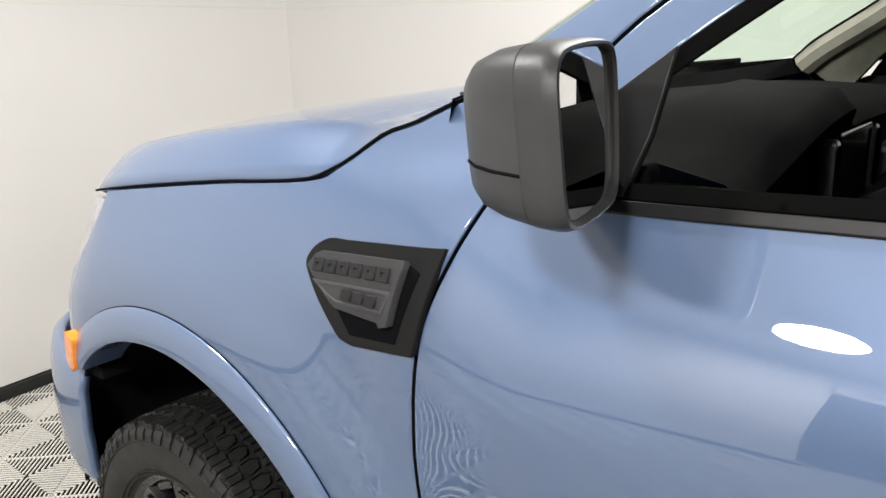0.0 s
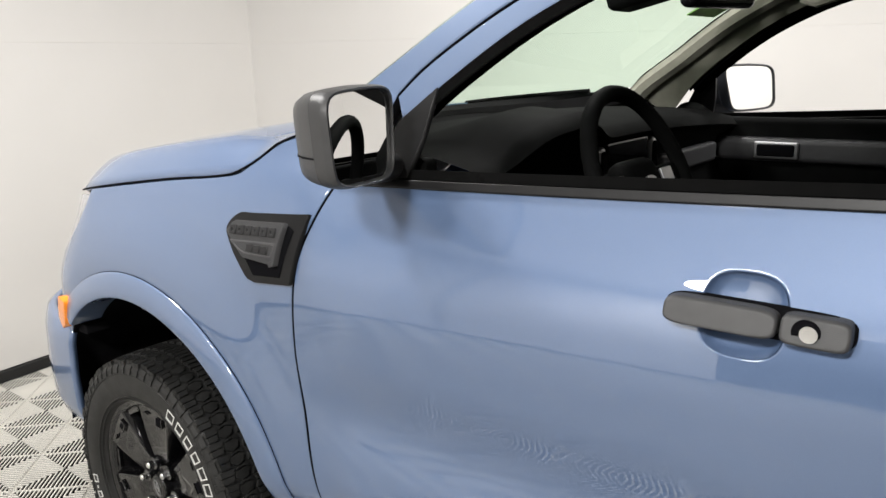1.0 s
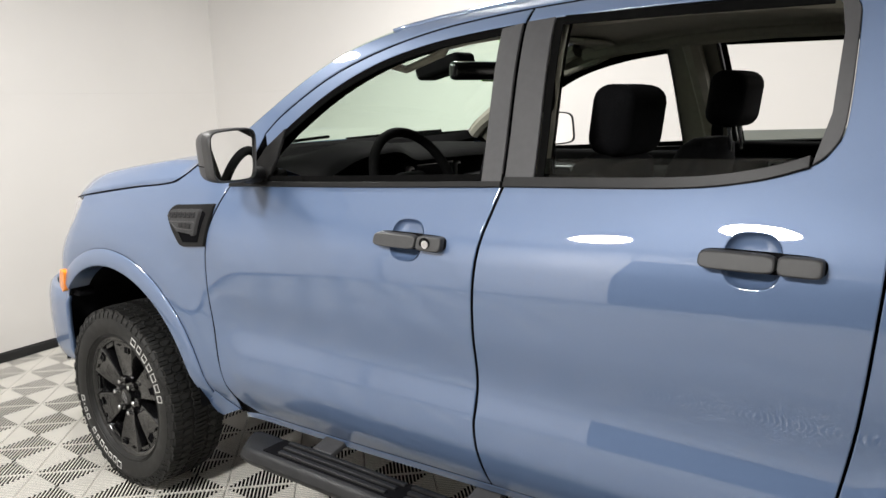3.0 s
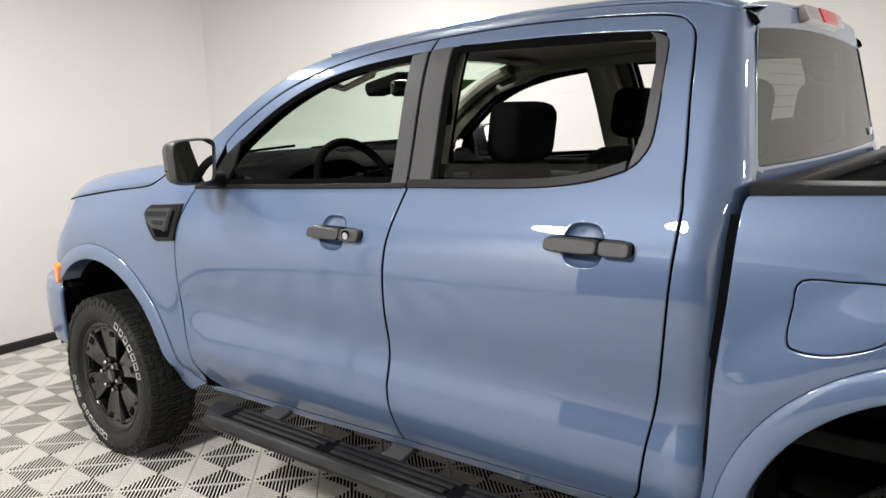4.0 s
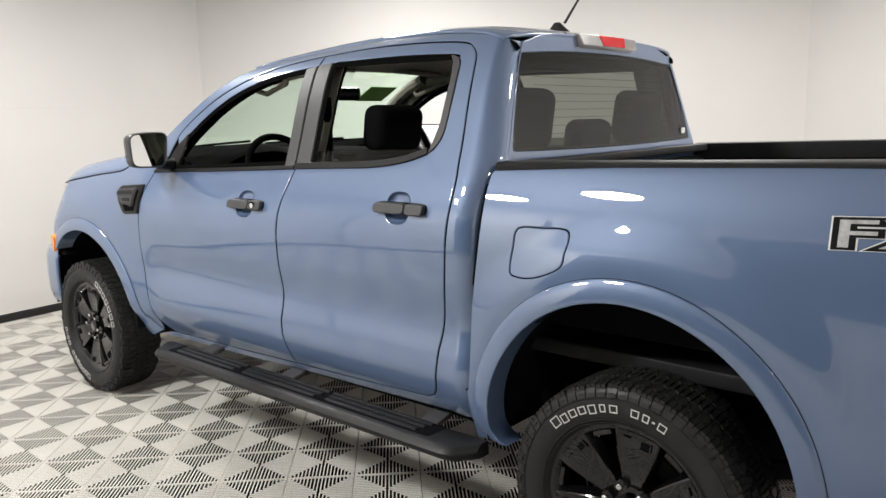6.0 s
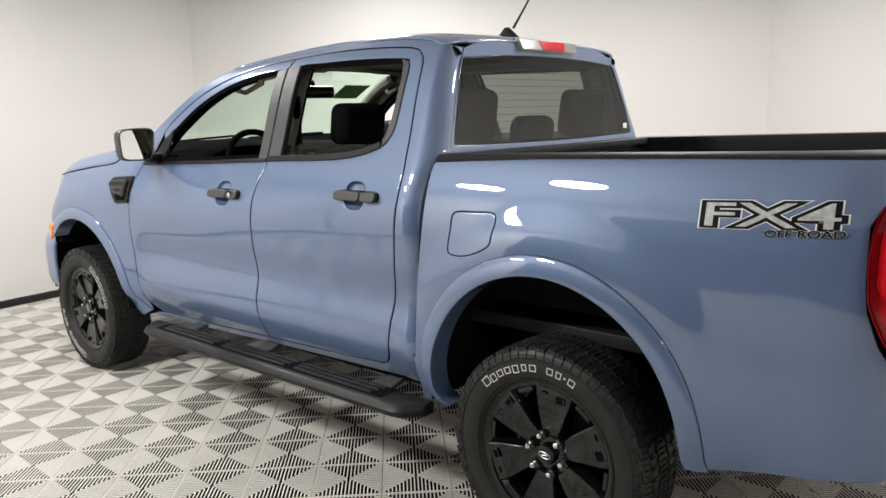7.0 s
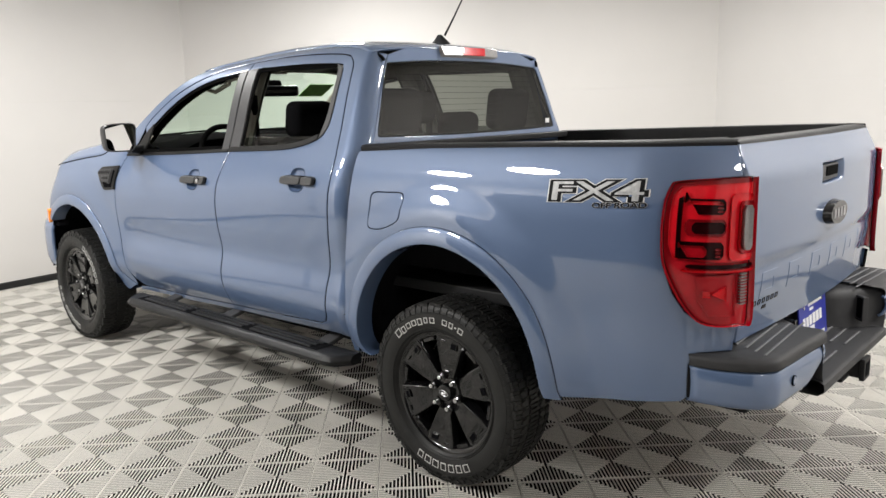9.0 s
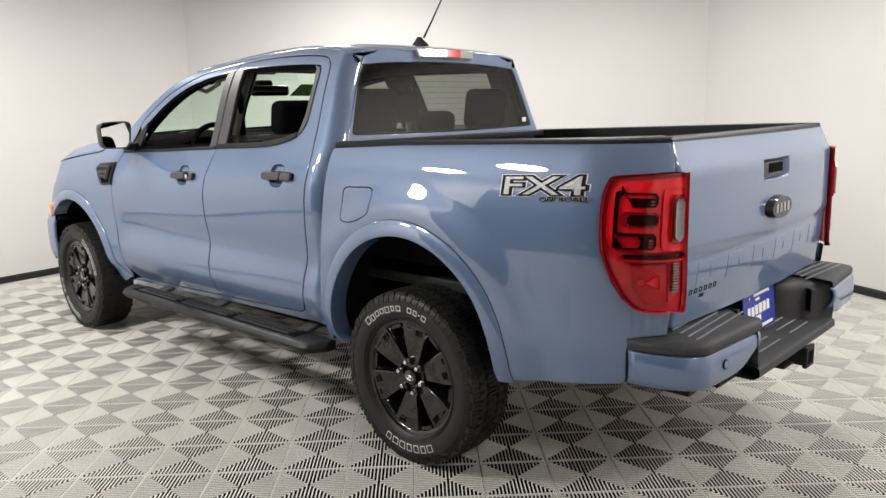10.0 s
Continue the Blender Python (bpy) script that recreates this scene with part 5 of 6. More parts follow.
    revolve("centre_cap", [(.0, -.0905), (.026, -.0900), (.031, -.0885), (.034, -.084), (.036, -.055)], (0, 0, 0), RIM, rim, 32, "gloss black centre cap")
    # plain oval badge: a silver ring round a dark field
    ring = []
    for k in range(40):
        a = 2 * math.pi * k / 40
        ring.append((-.0920, .0215 * math.cos(a), .0095 * math.sin(a)))
    tube("cap_badge", ring, .0011, SILVER, rim, "small silver oval badge", k=6, closed=True)
    tube("cap_badge", [(-.0912, -.011, 0), (-.0916, -.004, .0025), (-.0916, .004, -.0025), (-.0912, .011, 0)], .0014, SILVER, rim, k=6)
    return wh


wheel = wheel_master()
wheel.parent = truck
AX, AXLE_Z = 0.760, TR - .003
POSES = [(-AX, .005, AXLE_Z, 0, -116), (-AX, -3.188, AXLE_Z, 0, 8), (AX, .005, AXLE_Z, 180, 0), (AX, -3.188, AXLE_Z, 180, 40)]
for k, (x, y, z, turn, spin) in enumerate(POSES):
    m = pose(x, y, z, 0, 0, turn) @ Matrix.Rotation(radians(spin), 4, "X")
    if k == 0:
        wheel.matrix_basis = m
    else:
        copy_thing(wheel, m)

# ---------------------------------------------------------------- chassis
chassis = box("frame_rail", (-.42, -1.7, .47), (.08, 5.0, .13), STEEL, truck, .01)
box("frame_rail", (.42, -1.7, .47), (.08, 5.0, .13), STEEL, truck, .01)
box("floor_pan", (0, -1.60, .50), (1.46, 2.0, .04), STEEL, truck, .01)
box("bed_underside", (0, -3.45, .72), (1.36, 1.5, .05), STEEL, truck, .01)
box("engine_underside", (0, .1, .55), (.80, 1.2, .20), STEEL, truck, .04)
tube("rear_axle", [(-.64, -3.188, .36), (.64, -3.188, .36)], .05, STEEL, truck, k=12)
tube("front_axle", [(-.64, 0, .36), (.64, 0, .36)], .04, STEEL, truck, k=12)
tube("shock_absorber", [(-.55, -3.05, .42), (-.52, -2.95, .80)], .03, STEEL, truck, k=12)
tube("strut", [(-.56, .02, .50), (-.52, .02, .86)], .05, STEEL, truck, k=12)
tube("leaf_spring", [(-.56, -2.65, .52), (-.56, -3.0, .44), (-.56, -3.221, .42), (-.56, -3.5, .46), (-.56, -3.85, .56)], .03, STEEL, truck, k=8)


# ---------------------------------------------------------------- running boards
def running_board(s):
    yA, yB = -.80, -2.70
    rows = []
    n = 40
    for i in range(n + 1):
        t = i / n
        y = yA + (yB - yA) * t
        endk = min(1, min(t, 1 - t) * (yA - yB) / .10)
        k = math.sqrt(max(0.0, 1 - (1 - endk) ** 2)) * .5 + .5
        xi, xo = .832, .832 + .136 * (0.45 + .55 * (k * 2 - 1 if k > .5 else 0))
        zt = .415 + .008 * t
        h = .046
        sec = [(xi, zt - h), (xi, zt - .004), (xi + .006, zt), (xi + (xo - xi) * .25, zt + .001), (xi + (xo - xi) * .5, zt + .002), (xo - .03, zt + .001), (xo - .012, zt - .006), (xo, zt - .022), (xo - .002, zt - h + .012), (xo - .014, zt - h)]
        rows.append([(s * x, y, z) for x, z in sec])
    b = loft("running_board", rows, BOARD, truck, "dark grey ribbed running board", close_k=True, caps=True, sharp=40)
    # black strip under the raised ribs, standing for the shade in the grooves
    rows = []
    for k in range(21):
        t = k / 20
        y = -.93 - 1.60 * t
        zt = .415 + .008 * (yA - y) / (yA - yB)
        rows.append([(s * .840, y, zt - .002), (s * .842, y, zt + .0045), (s * .930, y, zt + .0045), (s * .933, y, zt - .002)])
    loft("groove_shade", rows, GAP, b, sharp=30)
    for y0, y1 in ((-.96, -1.46), (-1.46, -1.98), (-1.98, -2.50)):
        for j, xx in enumerate((.856, .886, .916)):
            L = y1 - y0
            ins = .02 * j
            bm = bmesh.new()
            add_box(bm, (s * xx, (y0 + y1) / 2, .4225 + .004 * ((y0 + 1.7) / -1.0)), (.019, abs(L) - .022 - ins, .018), .005)
            part("tread_rib", bm, BOARD, b)
    for y in (-1.08, -1.66, -2.43):
        bm = bmesh.new()
        add_box(bm, (s * .745, y, .425), (.17, .085, .022), .008, Matrix.Rotation(s * radians(14), 3, "Y"))
        part("bracket", bm, APPLIQUE, b, "dark bracket")


running_board(-1)
running_board(1)


# ---------------------------------------------------------------- door handles
def handle(s, par, y0, y1, zc, lock):
    S = side(s)
    # finger dish in body colour, sunk into the door skin
    rows = []
    for d, k in ((.0, 1.0), (.0015, .985), (.007, .95), (.014, .86), (.019, .70), (.021, .45), (.022, .2), (.022, .01)):
        rows.append([S(y, z, -d) for y, z in dish_outline(y0, y1, zc, k)])
    loft("handle_recess", rows, PAINT, par, "body-colour finger recess", close_k=True, sharp=70)

    # straight grip with rounded ends, standing off the skin
    def bar_outline(k, a0, a1, hh):
        row = []
        yc, hl = (a0 + a1) / 2, abs(a1 - a0) / 2
        for j in range(40):
            a = 2 * math.pi * j / 40
            c, sn = math.cos(a), math.sin(a)
            row.append((yc + math.copysign(abs(c) ** .30, c) * (hl - (1 - k) * hh), zc + math.copysign(abs(sn) ** .55, sn) * hh * k))
        return row

    def grip(name, a0, a1, hh, top, mtl, parent, label=""):
        rows = []
        for lift, k in ((-.003, 1.0), (top * .72, 1.0), (top * .88, .955), (top * .97, .86), (top, .72)):
            rows.append([S(y, z, lift) for y, z in bar_outline(k, a0, a1, hh)])
        return loft(name, rows, mtl, parent, label, close_k=True, caps=True, sharp=45)
    base = grip("door_handle", y0, y1, .0196, .006, GAP, par, "textured black door handle")
    split = y0 + (y1 - y0) * .64
    grip("handle_grip", y0 - .003, split + .001, .0180, .024, HANDLE_GREY, base)
    grip("handle_cap", split - .001, y1 + .003, .0182, .023, HANDLE_GREY, base)
    if lock:
        yl = y0 + (y1 - y0) * .795
        turn = Matrix.Rotation(s * math.pi / 2, 4, "Y")
        bm = bmesh.new()
        bmesh.ops.create_cone(bm, cap_ends=True, segments=28, radius1=.0165, radius2=.0165, depth=.003, matrix=Matrix.Translation((s * (W(yl, zc) + .0228), yl + .004, zc)) @ turn)
        part("lock_seat", bm, GAP, base)
        bm = bmesh.new()
        bmesh.ops.create_cone(bm, cap_ends=True, segments=24, radius1=.0115, radius2=.0105, depth=.008, matrix=Matrix.Translation((s * (W(yl, zc) + .0245), yl, zc)) @ turn)
        part("lock_cylinder", bm, CHROME, base, "bright lock cylinder")


for sd, fd, rd in ((-1, door_l, rdoor_l), (1, door_r, rdoor_r)):
    handle(sd, fd, *GRIP_F, sd < 0)
    handle(sd, rd, *GRIP_R, False)


# ---------------------------------------------------------------- fender vent with its dark plate
def vent(s, par):
    S = side(s)
    fl = s < 0
    out = smooth_path([(-.402, 1.100), (-.400, 1.112), (-.412, 1.130), (-.438, 1.144), (-.47, 1.146)], 3) + [(-.640, 1.158), (-.634, 1.13), (-.618, 1.06), (-.608, 1.018), (-.500, 1.008), (-.478, 1.012)] + smooth_path([(-.470, 1.018), (-.43, 1.062), (-.402, 1.100)], 2)[:-1]
    v = bar("side_vent", out, S, 0.010, VENT, par, "dark textured side vent plate", flip=fl)
    well = [(-.470, 1.060), (-.500, 1.024), (-.582, 1.030), (-.612, 1.125), (-.594, 1.134), (-.50, 1.09)]
    bar("vent_well", well, S, 0.0125, GAP, v, flip=fl, thick=.002)
    pl = [(-.415, 1.108), (-.428, 1.124), (-.442, 1.131), (-.592, 1.140), (-.590, 1.120), (-.577, 1.062), (-.560, 1.056), (-.478, 1.060), (-.468, 1.066)]
    p = bar("badge_plate", pl, S, 0.022, PAD, v, "dark grey badge plate", flip=fl)
    # raised edge of the plate, chrome-like lip
    bar("plate_lip", [(-.588, 1.138), (-.596, 1.139), (-.579, 1.056), (-.566, 1.052), (-.562, 1.060), (-.572, 1.066)], S, 0.026, PAD, p, flip=fl)
    sub = [(-.432, 1.092), (-.578, 1.100), (-.568, 1.070), (-.482, 1.068), (-.462, 1.074)]
    sub_in = [(-.444, 1.088), (-.573, 1.095), (-.565, 1.0735), (-.484, 1.0715), (-.466, 1.077)]
    bar("frame_line", sub, S, 0.0235, APPLIQUE, p, flip=fl, holes=[sub_in])
    # rows of dark raised blocks where the lettering stands
    for k in range(6):
        y = -.432 - .0245 * k
        z = 1.104 + .0012 * k
        bar("letter_block", [(y, z), (y - .019, z + .001), (y - .019, z + .019), (y, z + .018)], S, 0.0265, TRIM, p, flip=fl, holes=[[(y - .006, z + .006), (y - .013, z + .0065), (y - .013, z + .0125), (y - .006, z + .012)]])
    for k in range(3):
        y = -.492 - .022 * k
        bar("letter_block", [(y, 1.0755), (y - .019, 1.076), (y - .021, 1.091), (y - .002, 1.090)], S, 0.0265, TRIM, p, flip=fl)


vent(-1, fender_l)
vent(1, fender_r)


# ---------------------------------------------------------------- wing mirrors
def wing_mirror(s, par):
    Wd, Hg = .232, .158
    turn = radians(15.5 if s < 0 else 28)
    mid = Vector((.911, -.884, 1.324)) if s < 0 else Vector((.905, -.915, 1.325))

    def at(u, d, z):
        """u along the face to the outside, d forward of the face, z up from its middle."""
        d = d * (1.0 if s < 0 else .7)
        x = mid.x + u * math.cos(turn)
        y = mid.y - u * math.sin(turn) + d * .97 + .10 * z
        return Vector((s * x, y, mid.z + z))

    def outline(k, n=56, grow=0.0):
        """Rounded face whose inner edge leans outwards towards the foot."""
        row = []
        for j in range(n):
            a = 2 * math.pi * j / n
            c, sn = math.cos(a), math.sin(a)
            q = (abs(c) ** 6 + abs(sn) ** 6) ** (-1 / 6)
            u, z = (Wd / 2 * k + grow) * q * c, (Hg / 2 * k + grow) * q * sn
            lean = .030 * max(0.0, -u / (Wd / 2)) * max(0.0, .5 - z / Hg)
            row.append((u + lean, z * (1 - .06 * max(0, u) / (Wd / 2))))
        return row
    rows = []
    # depth, scale, inward shift, drop
    for d, k, du, dz in ((.014, .900, 0, 0), (.000, .905, 0, 0), (-.004, .930, 0, 0), (-.003, .965, 0, 0), (.004, .99, 0, 0), (.012, 1.0, 0, 0), (.034, .998, -.001, 0), (.0345, .985, -.002, 0), (.037, .985, -.002, 0), (.0375, .996, -.003, 0), (.070, .955, -.008, -.001), (.095, .875, -.014, -.003), (.113, .74, -.020, -.006), (.124, .50, -.024, -.008), (.127, .2, -.024, -.008), (.127, .01, -.024, -.008)):
        rows.append([at(u + du, d, z + dz) for u, z in outline(k)])
    m = loft("wing_mirror", rows, MIRROR_SHELL, par, "black textured wing mirror", close_k=True, sharp=28)
    g = outline(.895)
    n = len(g)
    mesh_ob("mirror_glass", [at(u, .0035, z) for u, z in g] + [at(u, .008, z) for u, z in g],
            [tuple(range(n)), tuple(range(2 * n - 1, n - 1, -1))] + [(i, (i + 1) % n, n + (i + 1) % n, n + i) for i in range(n)], MIRROR, m, "mirror glass", smooth=False)
    # joint between the cap and the lower shell
    pts = []
    for d, k, du in ((.038, .996, -.003), (.070, .958, -.008), (.095, .880, -.014), (.113, .745, -.020), (.124, .50, -.024)):
        pts.append(at(Wd / 2 * k * .998 + du, d, -.026))
    tube("housing_joint", pts, .0016, GAP, m, k=6)
    # foot on the door's sail
    rows = []
    for x, y, hz, hy, zc in ((.715, -.79, .030, .050, 1.258), (.755, -.795, .026, .040, 1.252), (.80, -.80, .024, .034, 1.250), (.85, -.825 if s < 0 else -.86, .022, .03, 1.256)):
        rows.append([(s * x, y + hy * math.cos(a), zc + hz * math.sin(a)) for a in [2 * math.pi * j / 16 for j in range(16)]])
    loft("mirror_foot", rows, TRIM, m, close_k=True, caps=True)


wing_mirror(-1, door_l)
wing_mirror(1, door_r)


# ---------------------------------------------------------------- decals on the bed side
def text_on(name, words, y0, y1, z0, z1, tilt, material, parent, s, lift, bold):
    """Letters fitted to a strip of the flank, from y0 to y1 and z0 to z1, rising by tilt along it."""
    def shape(offset):
        cu = bpy.data.curves.new(name, "FONT")
        cu.body, cu.size, cu.offset, cu.extrude, cu.align_x = words, 1.0, offset, 0.004, "LEFT"
        tmp = bpy.data.objects.new(name, cu)
        scene.collection.objects.link(tmp)
        me = bpy.data.meshes.new_from_object(tmp.evaluated_get(bpy.context.evaluated_depsgraph_get()))
        bpy.data.objects.remove(tmp)
        bpy.data.curves.remove(cu)
        return me
    plain = shape(0.0)
    xs, zs = [v.co.x for v in plain.vertices], [v.co.y for v in plain.vertices]
    bpy.data.meshes.remove(plain)
    me = shape(bold)
    for v in me.vertices:
        k = (v.co.x - min(xs)) / (max(xs) - min(xs))
        yy = y0 + (y1 - y0) * k
        zz = z0 + (z1 - z0) * (v.co.y - min(zs)) / (max(zs) - min(zs)) + tilt * k
        v.co = (s * (W(yy, zz) + lift + (0.0005 if v.co.z > 0 else 0)), yy, zz)
    me.materials.clear()
    me.materials.append(material)
    ob = new(name, me)
    ob.parent = parent
    return ob


for k, (mt, bold) in enumerate(((DECAL_WHITE, .092), (DECAL_BLACK, .072), (DECAL_SILVER, .004))):
    text_on("decal_word", "FX4", -3.680, -4.002, 1.138, 1.197, .014, mt, bed_l, -1, .001 * (k + 1), bold)
for k, (mt, bold) in enumerate(((DECAL_WHITE, .050), (DECAL_BLACK, .026))):
    text_on("decal_line", "OFF ROAD", -3.834, -4.016, 1.122, 1.138, .011, mt, bed_l, -1, .0038 + .001 * k, bold)["kind"] = "stuff"

# ---------------------------------------------------------------- interior
def rounded_block(name, c, s, material, parent, r, m=None, label=""):
    return box(name, c, s, material, parent, r, m, label, 4)


def cabin():
    # headliner
    rows = []
    for y in [-1.36, -1.42, -1.6, -1.9, -2.2, -2.45, -2.58]:
        e = W(max(y, -2.575), roof_e(y)) - 0.09
        rows.append([(-e * math.copysign(abs(math.cos(t)) ** .8, math.cos(t)), y + .10 * math.sin(t) * sstep(-1.6, -1.2, y), roof_e(y) - .055 + (roof_c(y) - roof_e(y)) * math.sin(t) ** .7) for t in [math.pi * i / 20 for i in range(21)]])
    loft("headliner", rows, HEADLINER, truck, "grey cloth headliner", sharp=70)
    for s in (-1, 1):
        # inner trim of the pillars
        tube("pillar_trim", [(s * (W(y, z) - .06), y - .03, z - .02) for y, z in A_EDGE], .03, HEADLINER, truck, "light grey pillar trim", k=8)
        tube("roof_side_trim", [(s * (W(y, z) - .075), y, z - .02) for y, z in ((-1.28, 1.645), (-1.45, 1.668), (-1.7, 1.685), (-2.0, 1.692), (-2.3, 1.685), (-2.55, 1.66))], .030, HEADLINER, truck, k=8)
        tube("pillar_trim", [(s * (W(-1.7, z) - .075), y, z) for y, z in ((-1.70, 1.68), (-1.725, 1.45), (-1.75, 1.25), (-1.76, 1.0))], .035, HEADLINER, truck, k=8)
        tube("pillar_trim", [(s * (W(-2.5, z) - .10), y, z) for y, z in ((-2.52, 1.64), (-2.53, 1.45), (-2.54, 1.25), (-2.54, 1.0))], .05, HEADLINER, truck, k=8)
        # grab handle
        tube("grab_handle", [(s * (W(-1.3, 1.62) - .085), -1.16, 1.575), (s * (W(-1.3, 1.62) - .11), -1.20, 1.56), (s * (W(-1.3, 1.62) - .11), -1.34, 1.60), (s * (W(-1.3, 1.62) - .085), -1.38, 1.625)], .012, HEADLINER, truck, k=8)
        # inner door panels
        for y0, y1 in ((-.72, -1.68), (-1.76, -2.52)):
            yc, L = (y0 + y1) / 2, abs(y1 - y0)
            zt = 1.235 + rise(yc)
            dp = rounded_block("door_card", (s * .715, yc, zt - .33), (.06, L, .70), INTERIOR, truck, .02, label="black inner door panel")
            rounded_block("armrest", (s * .665, yc - .06, zt - .24), (.07, L * .62, .06), INTERIOR, dp, .02)
            rounded_block("upper_trim", (s * .69, yc + .02, zt - .075), (.05, L * .86, .075), APPLIQUE, dp, .02, label="grey upper door trim")
            bm = bmesh.new()
            add_box(bm, (s * .662, yc + .12, zt - .075), (.012, .13, .052), .006)
            ih = part("inner_handle", bm, SILVER, dp, "silver inner door handle")
            box("handle_cup", (s * .656, yc + .12, zt - .075), (.010, .11, .036), GAP, dp, .006)
    # dashboard
    rows = []
    for u in [-1 + k / 28 for k in range(57)]:
        x = u * .70
        hood_ = .055 * math.exp(-((x + .37) / .19) ** 4)
        ctr = .02 * math.exp(-(x / .16) ** 4)
        bow = .16 * (1 - u * u)
        z = 1.235 + .03 * (1 - u * u)
        rows.append([(x * 1.055, -.585 + .25 * (1 - u * u), 1.330 - .018 * (1 - u * u)), (x * 1.04, -.56 + bow, z + .012), (x, -.72 + bow * .6, z + .035), (x, -.84 + bow * .3, z + .030 + hood_ * .8), (x, -.93 + bow * .2 - hood_ * .6, z + .010 + hood_), (x, -.955 + bow * .2 - hood_ * .6, z - .015 + hood_ * .9),
                     (x, -.90 + bow * .2, z - .05 + hood_ * .3), (x, -.90 + bow * .2, z - .14), (x, -.94 + bow * .2, z - .20), (x, -.90, z - .34), (x, -.80, z - .5)])
    for s in (-1, 1):
        rounded_block("dash_end", (s * .712, -.735, 1.165), (.045, .24, .20), INTERIOR, truck, .012)
    dash = loft("dashboard", rows, INTERIOR, truck, "black dashboard with a hooded instrument cluster", sharp=75)
    rounded_block("centre_screen", (0.0, -.895, 1.165), (.24, .03, .15), GLOSS, dash, .012, label="dark centre screen")
    for x in (-.145, .145):
        rounded_block("air_vent", (x, -.90, 1.165), (.035, .03, .13), SILVER, dash, .012, label="silver air vent frame")
        rounded_block("vent_slot", (x, -.912, 1.165), (.022, .02, .11), GAP, dash, .008)
    rounded_block("air_vent", (-.62, -.89, 1.165), (.09, .04, .09), INTERIOR, dash, .02)
    rounded_block("dash_trim", (.40, -.905, 1.145), (.42, .03, .06), APPLIQUE, dash, .012, label="grey dashboard trim")
    rounded_block("centre_console", (0, -1.25, .86), (.22, .85, .32), INTERIOR, truck, .03)
    # steering wheel
    c = Vector((-.37, -1.120, 1.192))
    tilt = Matrix.Rotation(radians(-24), 3, "X")
    sw = tube("steering_wheel", [c + tilt @ Vector((.190 * math.cos(a), 0, .190 * math.sin(a))) for a in [2 * math.pi * k / 48 for k in range(48)]], .0165, INTERIOR, truck, "black leather steering wheel", k=12, closed=True)
    bm = bmesh.new()
    add_box(bm, c + tilt @ Vector((0, .02, -.005)), (.15, .06, .12), .03, tilt, 4)
    hub = part("wheel_hub", bm, INTERIOR, sw)
    for dx, dz, sx, sz in ((-.115, .005, .12, .045), (.115, .005, .12, .045), (0, -.11, .07, .12)):
        bm = bmesh.new()
        add_box(bm, c + tilt @ Vector((dx, .012, dz)), (sx, .025, sz), .01, tilt)
        part("wheel_spoke", bm, INTERIOR, sw)
    bm = bmesh.new()
    bmesh.ops.create_cone(bm, cap_ends=True, segments=24, radius1=.5, radius2=.5, depth=1, matrix=Matrix.Rotation(math.pi / 2, 4, "X"))
    for v in bm.verts:
        v.co = c + tilt @ Vector((v.co.x * .05, -.012 + v.co.y * .006, v.co.z * .022))
    part("hub_badge", bm, SILVER, sw, "small silver oval badge")
    for dx in (-.10, .10):
        bm = bmesh.new()
        add_box(bm, c + tilt @ Vector((dx, -.004, .004)), (.05, .008, .03), .003, tilt)
        part("button_pad", bm, SILVER, sw, "silver-edged button pad")
    tube("steering_column", [c + tilt @ Vector((0, .03, 0)), c + tilt @ Vector((0, .22, -.02))], .05, INTERIOR, truck, k=12)
    tube("column_stalk", [c + tilt @ Vector((-.03, .06, .02)), c + tilt @ Vector((-.16, .07, .03))], .009, INTERIOR, truck, k=8)
    # seats
    def headrest(x, y, z, w, h, d, par):
        hr = rounded_block("headrest", (x, y, z), (w, d, h), CLOTH, par, .045, Matrix.Rotation(radians(8), 3, "X"), "black cloth headrest")
        for dx in (-.055, .055):
            tube("headrest_post", [(x + dx, y, z - h * .45), (x + dx, y - .01, z - h * .45 - .09)], .007, CHROME, par, k=8)
    for x in (-.37, .37):
        st = rounded_block("seat", (x, -1.50, .83), (.52, .52, .17), CLOTH, truck, .06, label="black cloth seat")
        rows = []
        for z, y, w, d in ((.82, -1.70, .25, .09), (.95, -1.74, .25, .09), (1.10, -1.78, .245, .08), (1.22, -1.81, .22, .07), (1.29, -1.83, .17, .06), (1.315, -1.835, .11, .035)):
            rows.append([(x + w * math.copysign(abs(math.cos(a)) ** .5, math.cos(a)), y + d * math.copysign(abs(math.sin(a)) ** .7, math.sin(a)), z) for a in [2 * math.pi * j / 24 for j in range(24)]])
        loft("backrest", rows, CLOTH, st, close_k=True, caps=True)
        headrest(x, -1.865 if x < 0 else -1.915, 1.400 if x < 0 else 1.445, .27, .185, .12, st)
    bench = rounded_block("rear_seat", (0, -2.30, .82), (1.30, .46, .18), CLOTH, truck, .06, label="black cloth rear bench")
    rounded_block("backrest", (0, -2.54, 1.06), (1.30, .14, .50), CLOTH, bench, .05, Matrix.Rotation(radians(8), 3, "X"))
    for x in (-.42, .42):
        headrest(x, -2.55, 1.425, .28, .215, .11, bench)
    headrest(0, -2.56, 1.355, .25, .13, .10, bench)
    # belts
    for s in (-1, 1):
        box("seat_belt", (s * .64, -1.77, 1.25), (.012, .045, .55), INTERIOR, truck, .003)
        box("belt_anchor", (s * .645, -1.755, 1.52), (.03, .04, .08), INTERIOR, truck, .01)
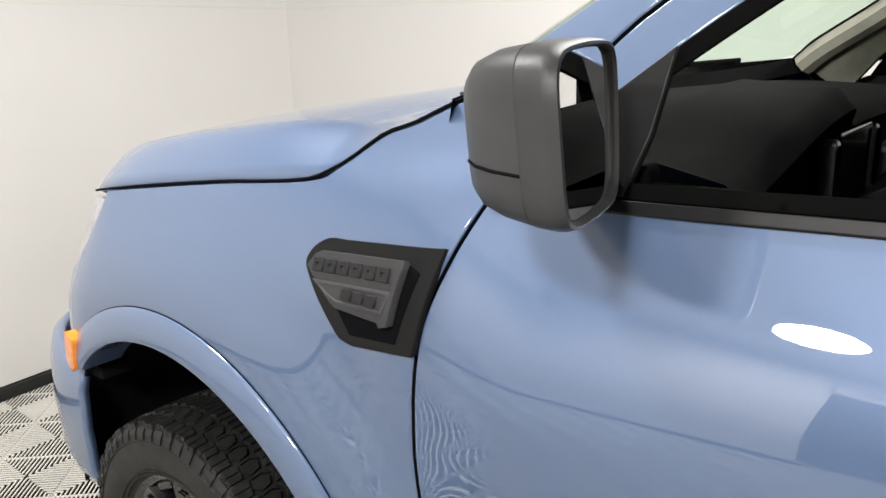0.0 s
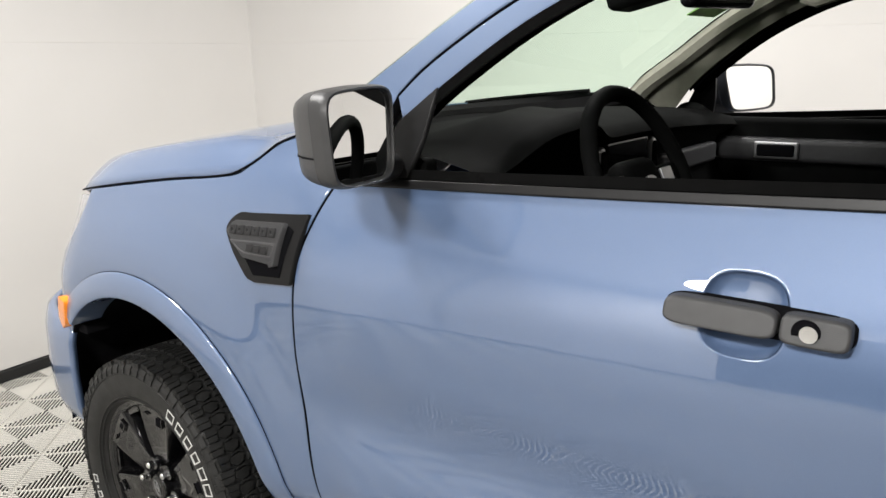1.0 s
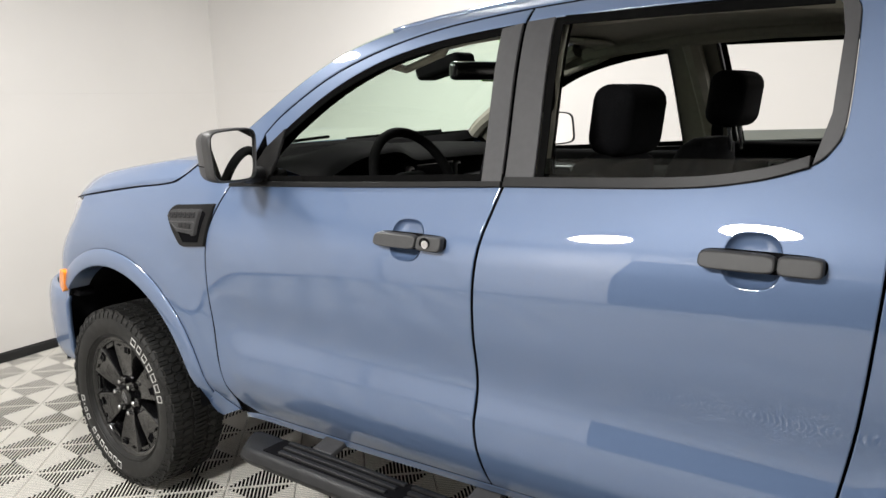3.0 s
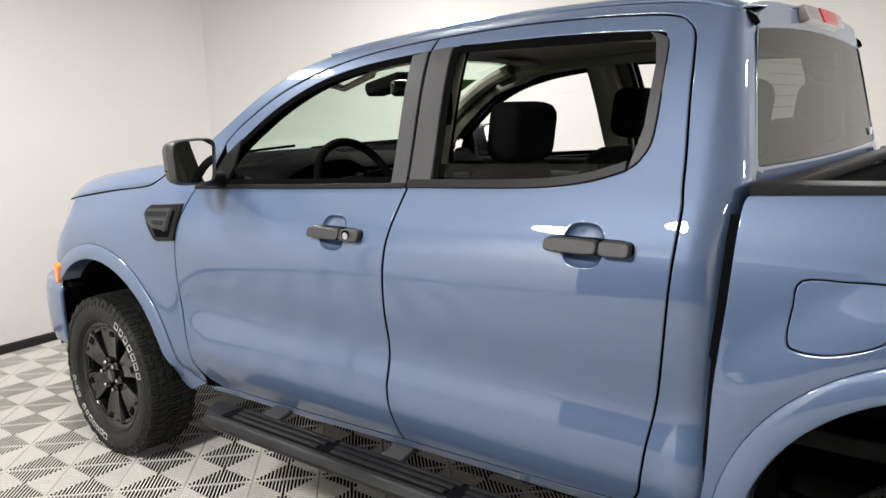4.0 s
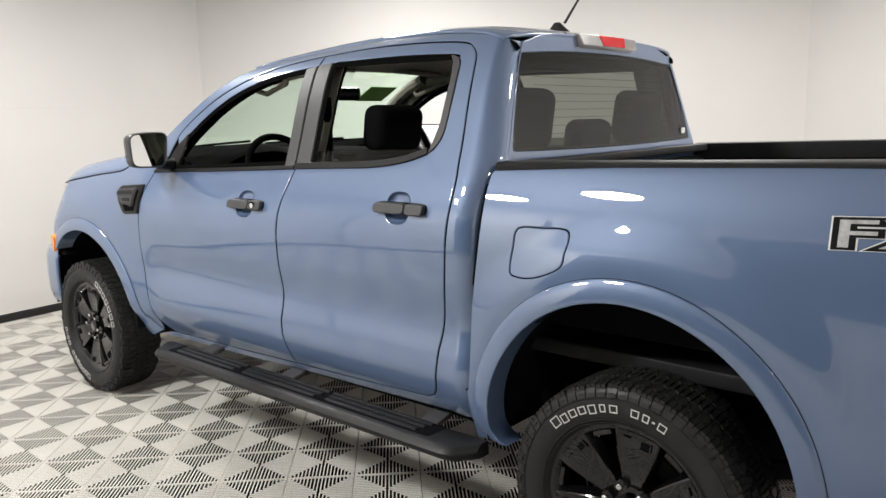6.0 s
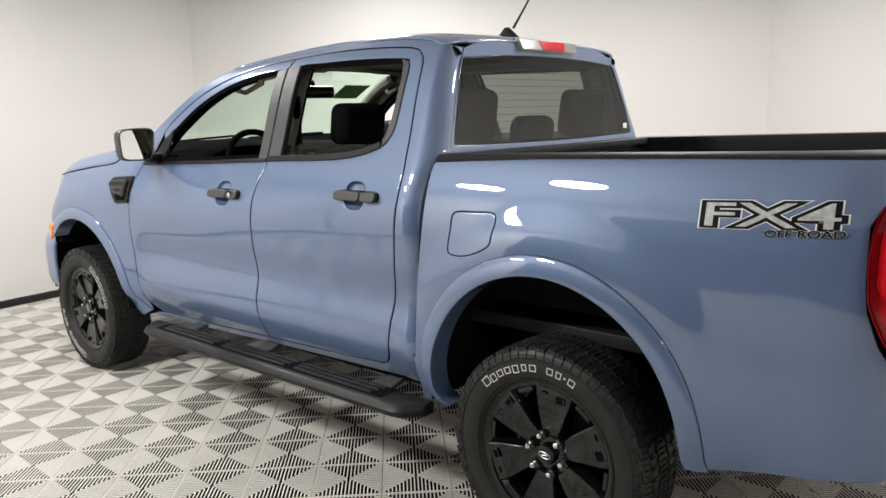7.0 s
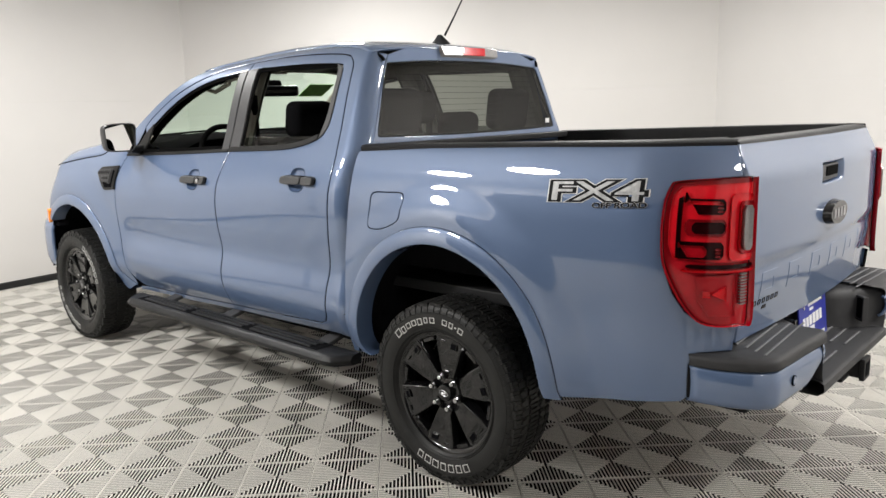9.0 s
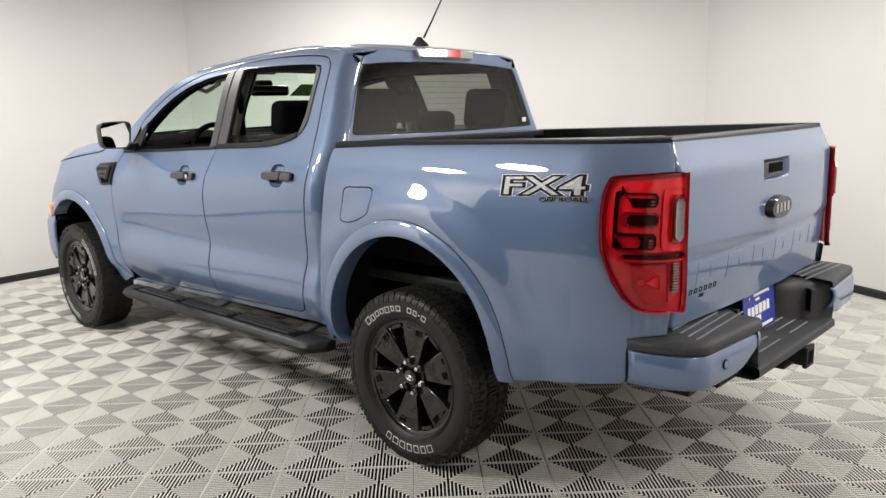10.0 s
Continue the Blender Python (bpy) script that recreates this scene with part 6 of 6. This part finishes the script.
    # rear-view mirror and its stalk, tag on the glass, sun visors
    rv = rounded_block("rear_view_mirror", (0, -1.115, 1.568), (.25, .045, .066), GLOSS, truck, .02, Matrix.Rotation(radians(-14), 3, "Z"), "black rear-view mirror")
    rounded_block("mirror_mount", (.01, -.96, 1.590), (.12, .21, .06), INTERIOR, rv, .02, Matrix.Rotation(radians(-12), 3, "X"))
    box("hang_tag", (.38, -1.00, 1.575), (.20, .004, .15), TAG_GREEN, truck, .001, Matrix.Rotation(radians(62), 3, "X"), "green printed windscreen tag")
    for x in (-.36, .36):
        rounded_block("sun_visor", (x, -1.38, 1.668), (.36, .14, .018), HEADLINER, truck, .008, Matrix.Rotation(radians(8), 3, "X"))
    rounded_block("overhead_console", (0, -1.32, 1.705), (.22, .22, .04), HEADLINER, truck, .015)


cabin()

# ---------------------------------------------------------------- floor of ribbed tiles
T = 0.2715
TURN = radians(-45.3)
U = Vector((math.cos(TURN), math.sin(TURN), 0))
V = Vector((-U.y, U.x, 0))
ORIGIN = Vector((-1.06, -1.875, 0))


def tile_mesh():
    """One floor tile: four fans of light rib caps, each square to its own edge, on webs coloured dark for the gaps'
    shade, with a rim.
    """
    verts, faces, slots = [], [], []
    H, top = T / 2 - .0016, 0.0

    def prism(poly, z0, z1, slot=0):
        b = len(verts)
        n = len(poly)
        slots.extend([slot] * (n + 1))
        for x, y in poly:
            verts.append((x, y, z1))
        for x, y in poly:
            verts.append((x, y, z0))
        faces.append(tuple(range(b, b + n)))
        for i in range(n):
            j = (i + 1) % n
            faces.append((b + j, b + i, b + n + i, b + n + j))
    n = 18
    p = 2 * (H - .003) / n
    rw = p * .30
    CAP = .0042
    for k in range(4):
        c, s = (1, 0, -1, 0)[k], (0, 1, 0, -1)[k]
        for i in range(n):
            x = -H + .003 + p * (i + .5)
            a, b = x - rw / 2, x + rw / 2
            # rib from the edge y = -H up to the diagonal
            ya, yb = -abs(a) - .001, -abs(b) - .001
            if max(-H + .003, -H) < min(ya, yb):
                poly = [(a, -H + .003), (b, -H + .003), (b, yb), (a, ya)]
                prism([(q * c - r * s, q * s + r * c) for q, r in poly], -CAP, top)
                # web under the cap, its colour holding the shade of the gap
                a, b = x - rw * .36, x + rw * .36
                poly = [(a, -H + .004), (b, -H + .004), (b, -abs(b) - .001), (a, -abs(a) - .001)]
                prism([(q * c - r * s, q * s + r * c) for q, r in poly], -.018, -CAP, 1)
        # rim along the edge
        poly = [(-H, -H), (H, -H), (H - .002, -H + .002), (-H + .002, -H + .002)]
        prism([(q * c - r * s, q * s + r * c) for q, r in poly], -.0085, top - .0026)
    me = bpy.data.meshes.new("floor_tile")
    me.from_pydata(verts, [], faces)
    me.materials.append(TILE)
    me.materials.append(TILE_WEB_SHADE)
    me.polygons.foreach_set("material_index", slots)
    me.update()
    return me


def in_hex(x, y):
    return inside((x, y), HEX)


floor = tagged(new("floor"), "chequered floor of light grey ribbed plastic tiles", "floor", kind="structure")
bm = bmesh.new()
vs = [bm.verts.new((x * 1.1 + .08, (y + 2.4) * 1.1 - 2.4, -.030)) for x, y in HEX]
lo = [bm.verts.new((v.co.x, v.co.y, -.15)) for v in vs]
bm.faces.new(vs)
bm.faces.new(lo[::-1])
for i in range(6):
    bm.faces.new((vs[i], vs[(i + 1) % 6], lo[(i + 1) % 6], lo[i]))
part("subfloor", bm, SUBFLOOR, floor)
tile = tile_mesh()
cells = []
for i in range(-30, 31):
    for j in range(-30, 31):
        c = ORIGIN + U * (i + .5) * T + V * (j + .5) * T
        if in_hex(c.x, c.y) or any(in_hex(c.x + dx, c.y + dy) for dx in (-.2, .2) for dy in (-.2, .2)):
            cells.append((math.hypot(c.x + 1.5, c.y + 2.6), c))
cells.sort(key=lambda q: q[0])
for k, (_, c) in enumerate(cells):
    if k < 300:
        ob = new("floor_tile", tile)
        ob.parent = floor
        ob.location = c
        ob.rotation_euler = (0, 0, TURN)
rest_v, rest_f, rest_s = [], [], []
tv = [v.co.copy() for v in tile.vertices]
tf = [tuple(q.vertices) for q in tile.polygons]
ts = [q.material_index for q in tile.polygons]
rz = Matrix.Rotation(TURN, 3, "Z")
tvr = [rz @ v for v in tv]
for _, c in cells[300:]:
    b = len(rest_v)
    rest_v += [v + c for v in tvr]
    rest_f += [tuple(b + i for i in f) for f in tf]
    rest_s += ts
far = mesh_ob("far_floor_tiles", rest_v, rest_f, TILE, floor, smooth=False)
far.data.materials.append(TILE_WEB_SHADE)
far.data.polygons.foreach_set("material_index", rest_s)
far["kind"] = "stuff"
